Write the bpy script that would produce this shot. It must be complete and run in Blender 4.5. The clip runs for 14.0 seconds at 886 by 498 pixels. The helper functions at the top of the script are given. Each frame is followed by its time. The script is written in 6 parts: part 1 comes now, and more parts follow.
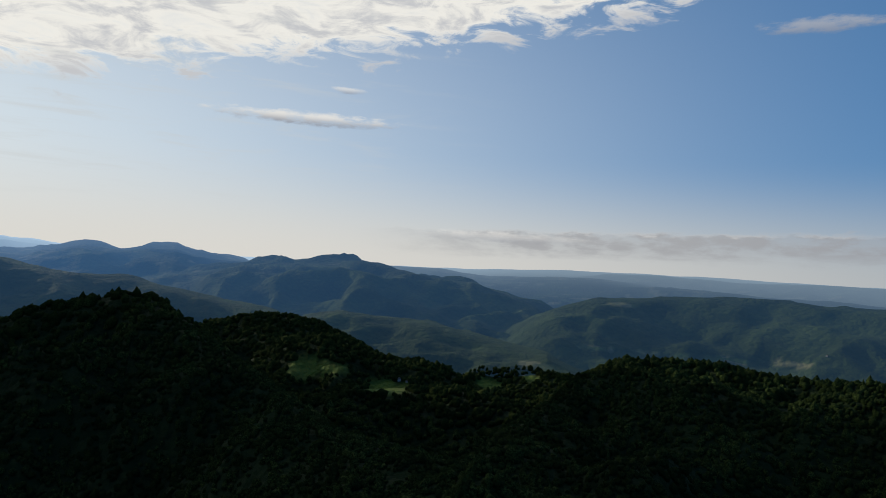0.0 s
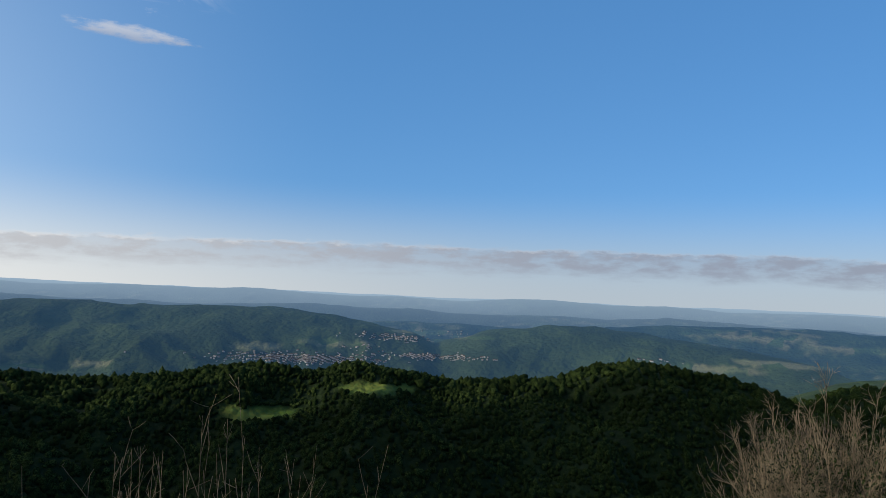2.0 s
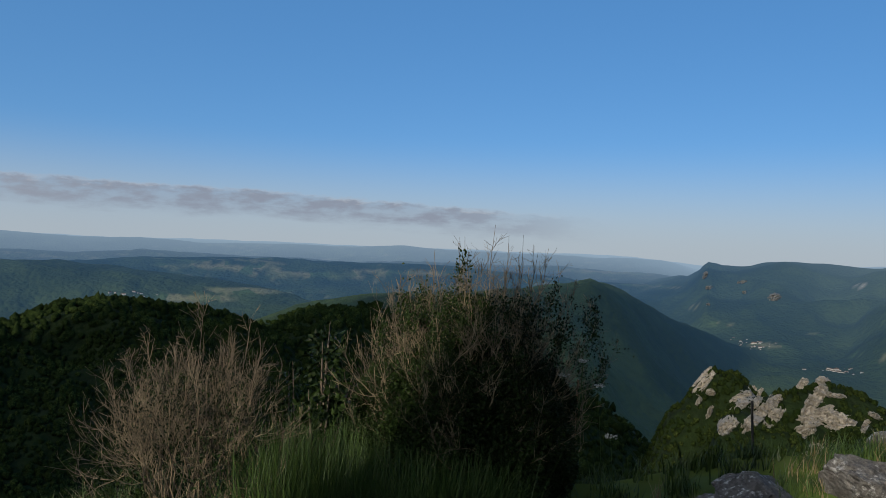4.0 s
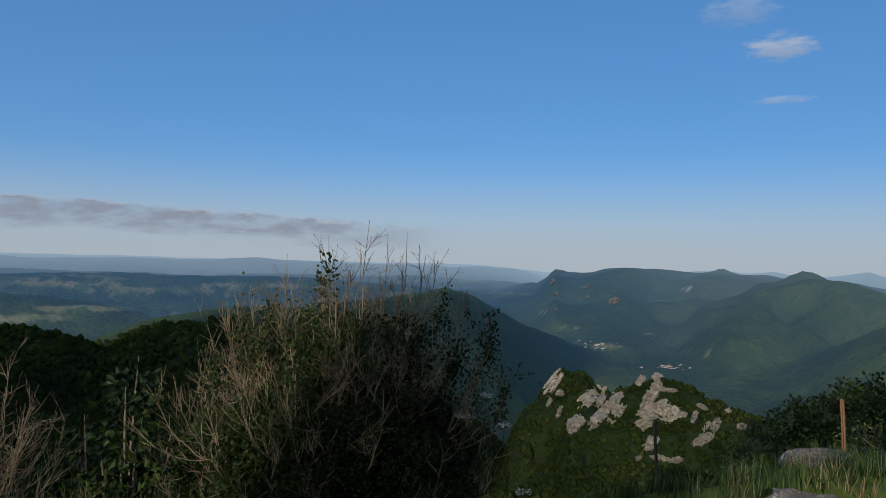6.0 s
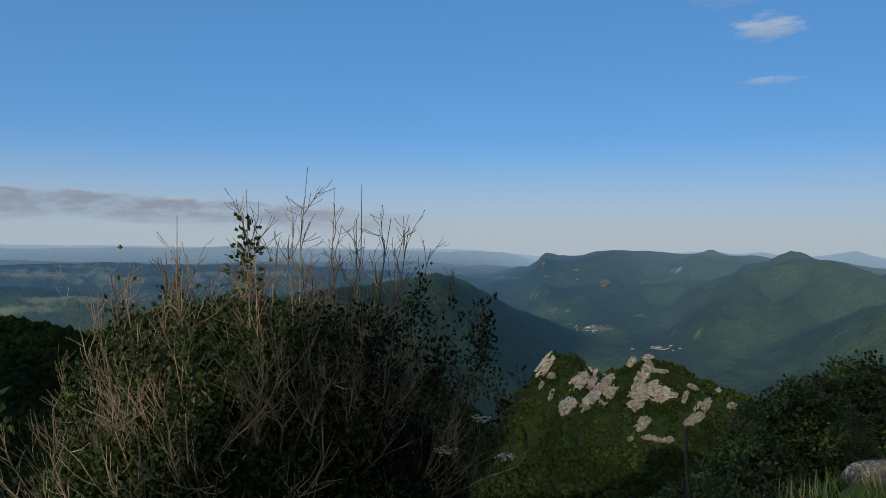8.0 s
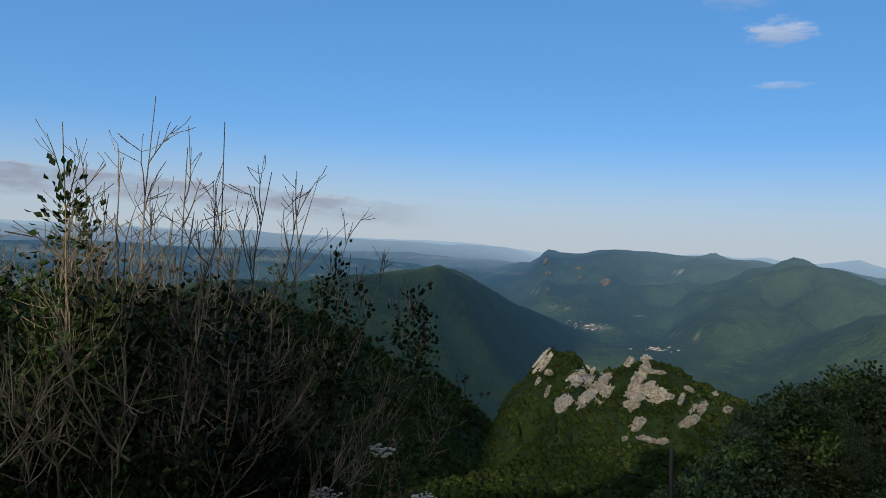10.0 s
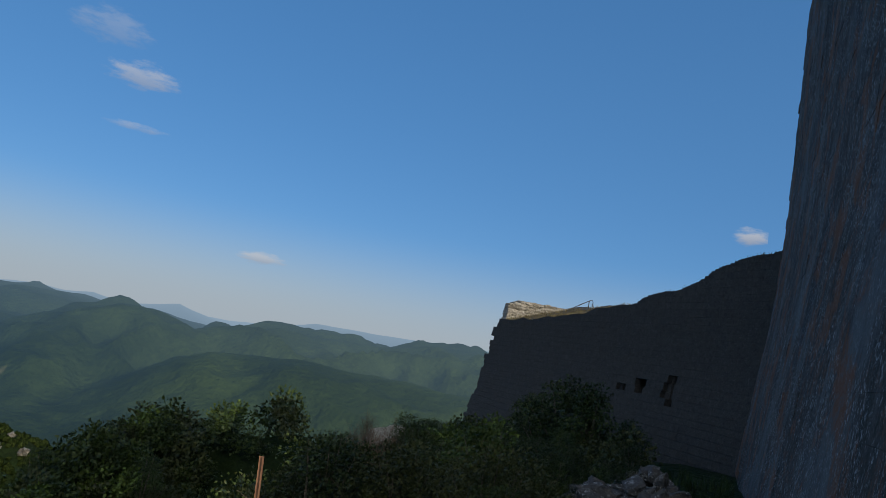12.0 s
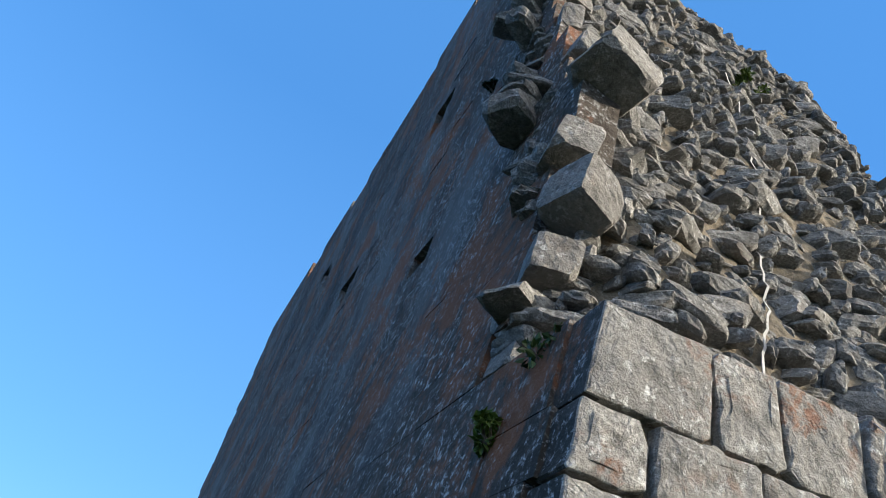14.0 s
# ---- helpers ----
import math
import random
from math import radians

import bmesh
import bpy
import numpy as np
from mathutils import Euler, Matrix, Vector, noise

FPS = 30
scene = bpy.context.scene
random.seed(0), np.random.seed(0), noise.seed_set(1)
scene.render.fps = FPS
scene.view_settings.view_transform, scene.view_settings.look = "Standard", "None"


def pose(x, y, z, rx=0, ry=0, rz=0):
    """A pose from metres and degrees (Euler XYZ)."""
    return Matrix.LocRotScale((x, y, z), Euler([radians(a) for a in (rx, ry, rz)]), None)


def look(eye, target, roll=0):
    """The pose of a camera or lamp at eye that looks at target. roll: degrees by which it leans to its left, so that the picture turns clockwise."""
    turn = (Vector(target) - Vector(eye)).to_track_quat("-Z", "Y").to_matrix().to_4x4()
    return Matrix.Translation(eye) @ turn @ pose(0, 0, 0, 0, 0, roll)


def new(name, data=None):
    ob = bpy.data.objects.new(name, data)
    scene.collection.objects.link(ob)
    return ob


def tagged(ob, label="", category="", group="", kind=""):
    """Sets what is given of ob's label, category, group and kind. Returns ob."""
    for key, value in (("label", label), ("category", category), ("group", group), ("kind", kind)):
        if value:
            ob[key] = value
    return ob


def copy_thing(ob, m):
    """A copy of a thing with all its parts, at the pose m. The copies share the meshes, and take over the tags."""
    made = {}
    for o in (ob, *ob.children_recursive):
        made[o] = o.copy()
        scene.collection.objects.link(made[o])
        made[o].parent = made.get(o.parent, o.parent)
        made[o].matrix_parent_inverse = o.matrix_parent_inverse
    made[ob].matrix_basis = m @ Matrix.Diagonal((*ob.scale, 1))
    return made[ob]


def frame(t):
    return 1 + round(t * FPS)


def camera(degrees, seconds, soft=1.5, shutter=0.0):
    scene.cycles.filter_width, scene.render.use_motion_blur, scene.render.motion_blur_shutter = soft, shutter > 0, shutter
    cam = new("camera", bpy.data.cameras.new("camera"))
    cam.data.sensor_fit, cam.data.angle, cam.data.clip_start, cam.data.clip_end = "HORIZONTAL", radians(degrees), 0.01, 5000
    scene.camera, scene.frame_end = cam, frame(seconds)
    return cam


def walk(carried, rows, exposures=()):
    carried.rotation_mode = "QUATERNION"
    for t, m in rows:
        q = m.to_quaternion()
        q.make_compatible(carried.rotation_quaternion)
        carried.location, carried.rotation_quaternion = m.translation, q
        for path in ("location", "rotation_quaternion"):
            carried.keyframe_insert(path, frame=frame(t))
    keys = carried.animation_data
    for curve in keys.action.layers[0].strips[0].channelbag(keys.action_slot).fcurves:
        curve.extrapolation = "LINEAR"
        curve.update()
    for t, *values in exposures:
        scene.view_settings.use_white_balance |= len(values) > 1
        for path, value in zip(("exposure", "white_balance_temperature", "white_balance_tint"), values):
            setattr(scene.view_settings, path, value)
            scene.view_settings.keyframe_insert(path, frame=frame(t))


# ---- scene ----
# ---------------------------------------------------------------- camera
PATH = [
    (0.0, pose(0.000, 0.000, 1.70, 90.97, -3.32, 0.00)),
    (0.5, pose(0.193, -0.038, 1.71, 92.10, -3.38, -11.21)),
    (1.0, pose(0.385, -0.085, 1.71, 92.95, -3.07, -24.33)),
    (1.5, pose(0.572, -0.146, 1.72, 93.81, -2.71, -38.66)),
    (2.0, pose(0.752, -0.231, 1.72, 93.74, -2.45, -52.58)),
    (2.5, pose(0.924, -0.347, 1.73, 93.00, -1.95, -65.09)),
    (3.0, pose(1.086, -0.501, 1.738, 91.85, -1.93, -77.12)),
    (3.5, pose(1.205, -0.574, 1.741, 90.46, -2.14, -86.40)),
    (4.0, pose(1.342, -0.632, 1.730, 89.83, -2.20, -93.21)),
    (4.2, pose(1.412, -0.647, 1.722, 89.71, -2.12, -95.50)),
    (6.3, pose(2.614, -0.715, 1.690, 90.73, -0.88, -105.48)),
    (6.5, pose(2.732, -0.743, 1.690, 90.12, -0.32, -105.74)),
    (7.0, pose(2.995, -0.826, 1.672, 89.79, 0.06, -106.08)),
    (7.2, pose(3.091, -0.867, 1.658, 89.76, 0.20, -106.46)),
    (9.3, pose(3.777, -1.249, 1.609, 89.98, -1.99, -103.63)),
    (9.5, pose(3.828, -1.297, 1.603, 89.75, -2.36, -104.30)),
    (10.0, pose(3.939, -1.424, 1.578, 89.23, -2.80, -105.32)),
    (10.5, pose(4.071, -1.505, 1.544, 89.33, -2.84, -107.05)),
    (11.0, pose(4.205, -1.540, 1.510, 90.03, -3.45, -112.39)),
    (11.5, pose(4.300, -1.531, 1.505, 91.50, -5.61, -130.53)),
    (11.7, pose(4.310, -1.528, 1.505, 92.97, -7.24, -139.75)),
    (12.0, pose(4.320, -1.524, 1.505, 97.83, -9.10, -156.49)),
    (12.2, pose(4.314, -1.525, 1.507, 101.61, -9.86, -166.16)),
    (12.3, pose(4.310, -1.527, 1.508, 103.60, -10.0, -172.06)),
    (12.5, pose(4.305, -1.528, 1.512, 109.31, -8.95, -186.06)),
    (12.8, pose(4.312, -1.525, 1.526, 115.24, -9.97, -193.77)),
    (13.0, pose(4.323, -1.523, 1.538, 119.03, -10.86, -196.55)),
    (13.5, pose(4.371, -1.505, 1.570, 124.61, -11.10, -201.63)),
    (14.0, pose(4.380, -1.508, 1.574, 128.69, -12.33, -203.77)),
]
cam = camera(64.1, 14.0, 0.7)
EXPOSURES = [(0.0, -0.2), (1.0, -0.05), (1.5, 0.25), (2.0, 0.35), (3.0, 0.2), (6.5, 0.1), (9.5, 0.3), (11.0, 0.45), (11.5, 0.35), (12.0, 0.0), (12.5, -0.05), (13.0, 0.65), (13.5, 1.1), (14.0, 1.25)]
walk(cam, PATH, EXPOSURES)


# ---------------------------------------------------------------- light
SUN_AZ, SUN_EL = -59.0, 17.0
sun = new("sun", bpy.data.lights.new("sun", "SUN"))
sun.data.energy = 3.2
sun.data.angle = radians(0.6)
sun.data.color = (1.0, 0.88, 0.7)
sun.matrix_world = look((0, 0, 300), (-math.sin(radians(SUN_AZ)), -math.cos(radians(SUN_AZ)), 300 - math.tan(radians(SUN_EL))))

world = bpy.data.worlds.new("world")
scene.world = world
world.use_nodes = True


class Nodes:
    """Short hand for building a node tree."""

    def __init__(self, tree):
        self.tree = tree

    def node(self, kind, **sets):
        n = self.tree.nodes.new(kind)
        for key, value in sets.items():
            setattr(n, key, value)
        return n

    def put(self, socket, value):
        if isinstance(value, bpy.types.NodeSocket):
            self.tree.links.new(value, socket)
        elif isinstance(value, tuple) and len(value) == 3 and socket.type == "RGBA":
            socket.default_value = (*value, 1)
        else:
            socket.default_value = value

    def math(self, op, a, b=0.0, c=0.0, clamp=False):
        n = self.node("ShaderNodeMath", operation=op, use_clamp=clamp)
        for s, v in zip(n.inputs, (a, b, c)):
            self.put(s, v)
        return n.outputs[0]

    def ramp(self, value, lo, hi, a=0.0, b=1.0, smooth=True):
        n = self.node("ShaderNodeMapRange", interpolation_type="SMOOTHSTEP" if smooth else "LINEAR", clamp=True)
        for s, v in zip(n.inputs, (value, lo, hi, a, b)):
            self.put(s, v)
        return n.outputs[0]

    def mix(self, fac, a, b, blend="MIX"):
        n = self.node("ShaderNodeMix", data_type="RGBA", blend_type=blend)
        self.put(n.inputs[0], fac)
        self.put(n.inputs[6], a)
        self.put(n.inputs[7], b)
        return n.outputs[2]

    def noise(self, vector, scale, detail=4.0, rough=0.55, warp=0.0):
        n = self.node("ShaderNodeTexNoise")
        self.put(n.inputs["Vector"], vector)
        n.inputs["Scale"].default_value = scale
        n.inputs["Detail"].default_value = detail
        n.inputs["Roughness"].default_value = rough
        n.inputs["Distortion"].default_value = warp
        return n.outputs[0]

    def cells(self, vector, scale, feature="F1", out=0):
        n = self.node("ShaderNodeTexVoronoi", feature=feature)
        self.put(n.inputs["Vector"], vector)
        n.inputs["Scale"].default_value = scale
        return n.outputs[out]

    def xyz(self, x, y, z):
        n = self.node("ShaderNodeCombineXYZ")
        for s, v in zip(n.inputs, (x, y, z)):
            self.put(s, v)
        return n.outputs[0]


def build_sky():
    w = Nodes(world.node_tree)
    back = world.node_tree.nodes["Background"]
    sky = w.node("ShaderNodeTexSky", sky_type="NISHITA", sun_disc=False, sun_elevation=radians(SUN_EL), sun_rotation=radians(SUN_AZ),
                 altitude=1200, air_density=1.0, dust_density=0.2, ozone_density=3.5)
    hue = w.node("ShaderNodeHueSaturation")
    hue.inputs["Saturation"].default_value = 1.25
    w.put(hue.inputs["Color"], sky.outputs[0])
    tex = w.node("ShaderNodeTexCoord")
    split = w.node("ShaderNodeSeparateXYZ")
    w.put(split.inputs[0], tex.outputs["Generated"])
    x, y, z = split.outputs
    az = w.math("MULTIPLY", w.math("ARCTAN2", x, y), 180 / math.pi)
    el = w.math("MULTIPLY", w.math("ARCSINE", z), 180 / math.pi)
    flat = w.xyz(w.math("MULTIPLY", az, 0.1), w.math("MULTIPLY", el, 0.3), 0.0)
    fluff = w.noise(flat, 2.2, 7, 0.62, 0.6)
    streak = w.noise(w.xyz(w.math("MULTIPLY", az, 0.06), w.math("MULTIPLY", el, 0.55), 3.0), 2.0, 6, 0.6, 0.4)
    wav = w.math("MULTIPLY", w.math("SUBTRACT", w.noise(flat, 5.5, 6, 0.62), 0.5), 2.6)

    # pale haze towards the horizon
    haze = w.ramp(el, 9.0, -1.0)
    deep = w.mix(w.ramp(el, 4.0, 45.0, smooth=False), (1.05, 2.6, 4.95), (0.5, 1.62, 3.8))
    blue = w.mix(1.0, hue.outputs[0], (1.12, 0.98, 1.06), "MULTIPLY")
    blue = w.mix(0.68, blue, deep)
    toward = w.node("ShaderNodeVectorMath", operation="DOT_PRODUCT")
    w.put(toward.inputs[0], tex.outputs["Generated"])
    toward.inputs[1].default_value = (math.sin(radians(SUN_AZ)) * 0.99, math.cos(radians(SUN_AZ)) * 0.99, 0.1)
    glow = w.math("POWER", w.ramp(toward.outputs["Value"], -0.2, 1.0, smooth=False), 1.8)
    blue = w.mix(w.math("MULTIPLY", glow, w.ramp(el, 40.0, 6.0)), blue, (7.6, 8.3, 8.5))
    col = w.mix(w.math("MULTIPLY", haze, 0.9), blue, w.mix(w.ramp(toward.outputs["Value"], -0.6, 0.8), (3.3, 3.8, 4.2), (7.4, 7.1, 6.5)))

    # great cloud
    edge = w.ramp(az, -34.0, 24.0, 10.8, 21.0, smooth=False)
    lump = w.math("ADD", w.math("SUBTRACT", el, edge), w.math("MULTIPLY", w.math("SUBTRACT", fluff, 0.5), 11.0))
    great = w.math("MULTIPLY", w.ramp(lump, 0.0, 1.8), w.ramp(az, 36.0, 20.0))
    great = w.math("MULTIPLY", great, w.ramp(az, -110.0, -70.0))
    shade = w.mix(w.ramp(fluff, 0.45, 0.66), (9.0, 8.8, 8.2), (5.8, 5.9, 6.1))
    col = w.mix(w.math("MULTIPLY", great, w.ramp(fluff, 0.28, 0.5, 0.8, 1.0)), col, shade)
    # thin veil
    veil = w.math("MULTIPLY", w.ramp(streak, 0.5, 0.75), w.math("MULTIPLY", w.math("MULTIPLY", w.ramp(az, 8.0, -25.0), w.ramp(az, -105.0, -75.0)), w.ramp(el, 2.0, 6.0)))
    col = w.mix(w.math("MULTIPLY", veil, 0.5), col, (6.0, 6.2, 6.2))

    # long bank low over the plain
    crown = w.math("ADD", w.ramp(az, 0.0, 45.0, 2.7, 4.1, smooth=False), w.ramp(az, 78.0, 106.0, 0.0, -1.3, smooth=False))
    crown = w.math("ADD", crown, w.math("MULTIPLY", wav, 0.4))
    under = w.math("SUBTRACT", crown, w.math("ADD", 1.0, w.math("MULTIPLY", streak, 1.9)))
    bank = w.math("MULTIPLY", w.ramp(w.math("SUBTRACT", crown, el), 0.0, 0.4), w.ramp(w.math("SUBTRACT", el, under), -0.7, 0.8))
    bank = w.math("MULTIPLY", bank, w.ramp(w.noise(flat, 3.0, 5, 0.6), 0.36, 0.6, 0.35, 1.0))
    bank = w.math("MULTIPLY", bank, w.math("MULTIPLY", w.ramp(az, -8.0, 8.0), w.ramp(az, 108.0, 92.0)))
    lit = w.ramp(w.math("ADD", w.math("SUBTRACT", crown, el), w.math("MULTIPLY", wav, 0.25)), 0.0, 0.45)
    bankcol = w.mix(lit, w.mix(w.ramp(az, 75.0, 10.0), (3.7, 3.65, 3.85), (6.4, 6.1, 5.8)), w.mix(w.ramp(az, 75.0, 10.0), (2.1, 2.35, 2.95), (3.9, 3.95, 4.1)))
    col = w.mix(w.math("MULTIPLY", bank, 0.9), col, bankcol)

    # single small clouds: bearing, elevation, half width, half height, density
    for a, e, ha, he, dens in ((-11.5, 10.6, 8.0, 0.55, 0.9), (-8.5, 13.0, 1.4, 0.3, 0.6), (27.5, 18.0, 4.5, 0.6, 0.6), (130.0, 16.0, 2.7, 1.0, 0.5),
                               (127.2, 18.8, 2.8, 1.3, 0.22), (130.2, 12.3, 2.2, 0.32, 0.35), (141.2, 4.5, 2.0, 0.5, 0.6), (178.8, 11.6, 1.5, 0.7, 0.7),
                               (4.5, 2.2, 7.0, 0.5, 0.4)):
        du = w.math("DIVIDE", w.math("SUBTRACT", az, a), ha)
        dv = w.math("DIVIDE", w.math("SUBTRACT", el, e), he)
        d2 = w.math("ADD", w.math("MULTIPLY", du, du), w.math("MULTIPLY", dv, dv))
        body = w.ramp(w.math("ADD", d2, w.math("MULTIPLY", wav, 1.2)), 1.15, -0.1)
        tone = w.mix(w.ramp(dv, -0.9, 0.5), (3.0, 3.15, 3.6), (5.0, 4.9, 4.9) if a > 20 else (8.2, 8.0, 7.6))
        col = w.mix(w.math("MULTIPLY", body, dens), col, tone)
    w.put(back.inputs[0], col)
    back.inputs[1].default_value = 0.11


build_sky()


# ---------------------------------------------------------------- tools
def mesh_from(name, verts, faces, mats=(), smooth=False):
    me = bpy.data.meshes.new(name)
    verts = np.asarray(verts, dtype=np.float32).reshape(-1, 3)
    faces = np.asarray(faces, dtype=np.int32)
    k = faces.shape[1]
    me.vertices.add(len(verts))
    me.vertices.foreach_set("co", verts.ravel())
    me.loops.add(faces.size)
    me.loops.foreach_set("vertex_index", faces.ravel())
    me.polygons.add(len(faces))
    me.polygons.foreach_set("loop_start", np.arange(0, faces.size, k, dtype=np.int32))
    me.polygons.foreach_set("loop_total", np.full(len(faces), k, dtype=np.int32))
    me.polygons.foreach_set("use_smooth", np.full(len(faces), smooth))
    me.update(calc_edges=True)
    for m in mats:
        me.materials.append(m)
    return me


def part(name, me, parent, label=""):
    """One mesh object under a thing or under a part."""
    ob = new(name, me)
    ob.parent = parent
    return tagged(ob, label)


def lattice(ix, iy, seed):
    h = (ix.astype(np.int64) * 374761393 + iy.astype(np.int64) * 668265263 + seed * 1274126177) & 0x7FFFFFFF
    h = ((h ^ (h >> 13)) * 1274126177) & 0x7FFFFFFF
    return ((h ^ (h >> 16)) & 0xFFFF) / 32767.5 - 1.0


def vnoise(x, y, seed=0):
    ix, iy = np.floor(x), np.floor(y)
    fx, fy = x - ix, y - iy
    fx, fy = fx * fx * (3 - 2 * fx), fy * fy * (3 - 2 * fy)
    ix, iy = ix.astype(np.int64), iy.astype(np.int64)
    a, b = lattice(ix, iy, seed), lattice(ix + 1, iy, seed)
    c, d = lattice(ix, iy + 1, seed), lattice(ix + 1, iy + 1, seed)
    return (a * (1 - fx) + b * fx) * (1 - fy) + (c * (1 - fx) + d * fx) * fy


def fbm(x, y, octaves=4, seed=0):
    total, amp = 0.0, 1.0
    for k in range(octaves):
        total = total + amp * vnoise(x * 2 ** k + 17.3 * k, y * 2 ** k - 9.1 * k, seed + k)
        amp *= 0.5
    return total / 1.9


def step(v, lo, hi):
    q = np.clip((v - lo) / (hi - lo), 0, 1)
    return q * q * (3 - 2 * q)


def ico(level):
    bm = bmesh.new()
    bmesh.ops.create_icosphere(bm, subdivisions=level, radius=1)
    v = np.array([p.co[:] for p in bm.verts])
    q = np.array([[p.index for p in face.verts] for face in bm.faces])
    bm.free()
    return v, q


def gather(pieces):
    """Many (verts, faces) pairs with faces of one length as one pair."""
    off, vs, qs = 0, [], []
    for v, q in pieces:
        vs.append(v)
        qs.append(q + off)
        off += len(v)
    return np.concatenate(vs), np.concatenate(qs)


def polar(az, r):
    a = np.radians(az)
    return r * np.sin(a), r * np.cos(a)


# ---------------------------------------------------------------- materials
def material(name):
    m = bpy.data.materials.new(name)
    m.use_nodes = True
    t = Nodes(m.node_tree)
    return m, t, m.node_tree.nodes["Principled BSDF"]


def bump(t, shader, height, distance, strength=1.0):
    n = t.node("ShaderNodeBump")
    n.inputs["Strength"].default_value = strength
    n.inputs["Distance"].default_value = distance
    t.put(n.inputs["Height"], height)
    t.put(shader.inputs["Normal"], n.outputs[0])


def leaf_material(name, dark, light, spread=1.0, gloss=0.5, shine=0.25, clumps=0.0):
    m, t, b = material(name)
    geo = t.node("ShaderNodeNewGeometry")
    col = t.mix(geo.outputs["Random Per Island"], dark, light)
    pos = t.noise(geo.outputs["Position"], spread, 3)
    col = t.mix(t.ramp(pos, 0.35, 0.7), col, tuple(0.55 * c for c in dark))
    t.put(b.inputs["Base Color"], col)
    b.inputs["Roughness"].default_value = gloss
    b.inputs["Specular IOR Level"].default_value = shine
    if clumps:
        # hollows between leaf clumps painted darker, the leaves' own shade put into colour
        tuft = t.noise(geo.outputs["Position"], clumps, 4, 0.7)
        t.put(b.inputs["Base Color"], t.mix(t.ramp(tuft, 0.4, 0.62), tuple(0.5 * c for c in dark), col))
        bump(t, b, tuft, 1.6, 1.0)
    return m


def wood_material(name, dark, light):
    m, t, b = material(name)
    geo = t.node("ShaderNodeNewGeometry")
    n = t.noise(geo.outputs["Position"], 9.0, 5)
    col = t.mix(t.ramp(n, 0.3, 0.7), dark, light)
    col = t.mix(t.math("MULTIPLY", geo.outputs["Random Per Island"], 0.5), col, dark)
    t.put(b.inputs["Base Color"], col)
    b.inputs["Roughness"].default_value = 0.85
    bump(t, b, t.noise(geo.outputs["Position"], 120.0, 3), 0.002, 0.6)
    return m


def land_material(name, misty):
    """Wooded land with meadows; far land has haze put in as emission."""
    m, t, b = material(name)
    geo = t.node("ShaderNodeNewGeometry")
    p = geo.outputs["Position"]
    cover = t.node("ShaderNodeAttribute", attribute_name="meadow").outputs["Fac"]
    rock = t.node("ShaderNodeAttribute", attribute_name="rock").outputs["Fac"]
    crowns = t.cells(p, 0.11 if not misty else 0.06)
    big = t.noise(p, 0.006, 5, 0.6)
    small = t.noise(p, 0.09, 5, 0.65)
    wood = t.mix(t.ramp(small, 0.3, 0.7), (0.005, 0.011, 0.0035), (0.014, 0.025, 0.007))
    wood = t.mix(t.ramp(big, 0.42, 0.62), wood, (0.011, 0.022, 0.007))
    wood = t.mix(t.ramp(crowns, 0.55, 1.0), wood, (0.012, 0.02, 0.008))
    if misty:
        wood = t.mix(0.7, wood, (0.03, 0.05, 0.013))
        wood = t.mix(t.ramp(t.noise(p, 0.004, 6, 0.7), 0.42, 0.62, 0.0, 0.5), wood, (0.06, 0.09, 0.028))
    field = t.mix(t.ramp(t.noise(p, 0.02, 3), 0.4, 0.6), (0.055, 0.092, 0.014), (0.105, 0.125, 0.026))
    field = t.mix(t.ramp(t.noise(p, 0.3, 4), 0.35, 0.75), field, (0.07, 0.12, 0.03))
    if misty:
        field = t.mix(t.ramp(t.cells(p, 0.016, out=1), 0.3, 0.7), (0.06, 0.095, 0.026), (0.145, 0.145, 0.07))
    col = t.mix(cover, wood, field)
    stone = t.mix(t.ramp(t.noise(p, 0.25, 6, 0.65), 0.35, 0.65), (0.26, 0.24, 0.2), (0.5, 0.46, 0.39))
    col = t.mix(rock, col, stone)
    t.put(b.inputs["Base Color"], col)
    b.inputs["Roughness"].default_value = 0.95
    b.inputs["Specular IOR Level"].default_value = 0.1
    height = t.math("ADD", t.math("MULTIPLY", crowns, -1.0), t.math("MULTIPLY", small, 1.5))
    bump(t, b, height, 5.0, 0.8)
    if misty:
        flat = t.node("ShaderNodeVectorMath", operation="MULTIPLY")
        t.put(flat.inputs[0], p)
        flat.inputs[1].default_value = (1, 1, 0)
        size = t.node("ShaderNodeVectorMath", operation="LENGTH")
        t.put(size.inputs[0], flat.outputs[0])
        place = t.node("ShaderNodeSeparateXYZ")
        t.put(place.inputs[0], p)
        # haze painted as blue emission that grows with distance, brighter towards the sun
        haze_glow = t.node("ShaderNodeEmission")
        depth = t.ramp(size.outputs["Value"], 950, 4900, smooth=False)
        near_haze = t.mix(t.ramp(place.outputs[1], -900, -2000), (0.042, 0.11, 0.235), (0.1, 0.165, 0.225))
        t.put(haze_glow.inputs[0], t.mix(t.ramp(depth, 0.5, 1.0), near_haze, (0.26, 0.36, 0.465)))
        t.put(haze_glow.inputs[1], t.ramp(place.outputs[0], 900, -2200, 0.95, 2.1))
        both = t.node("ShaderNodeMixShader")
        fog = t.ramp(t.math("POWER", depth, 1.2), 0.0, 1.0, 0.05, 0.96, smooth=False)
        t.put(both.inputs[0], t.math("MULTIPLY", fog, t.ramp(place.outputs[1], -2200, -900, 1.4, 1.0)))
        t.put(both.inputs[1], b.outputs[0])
        t.put(both.inputs[2], haze_glow.outputs[0])
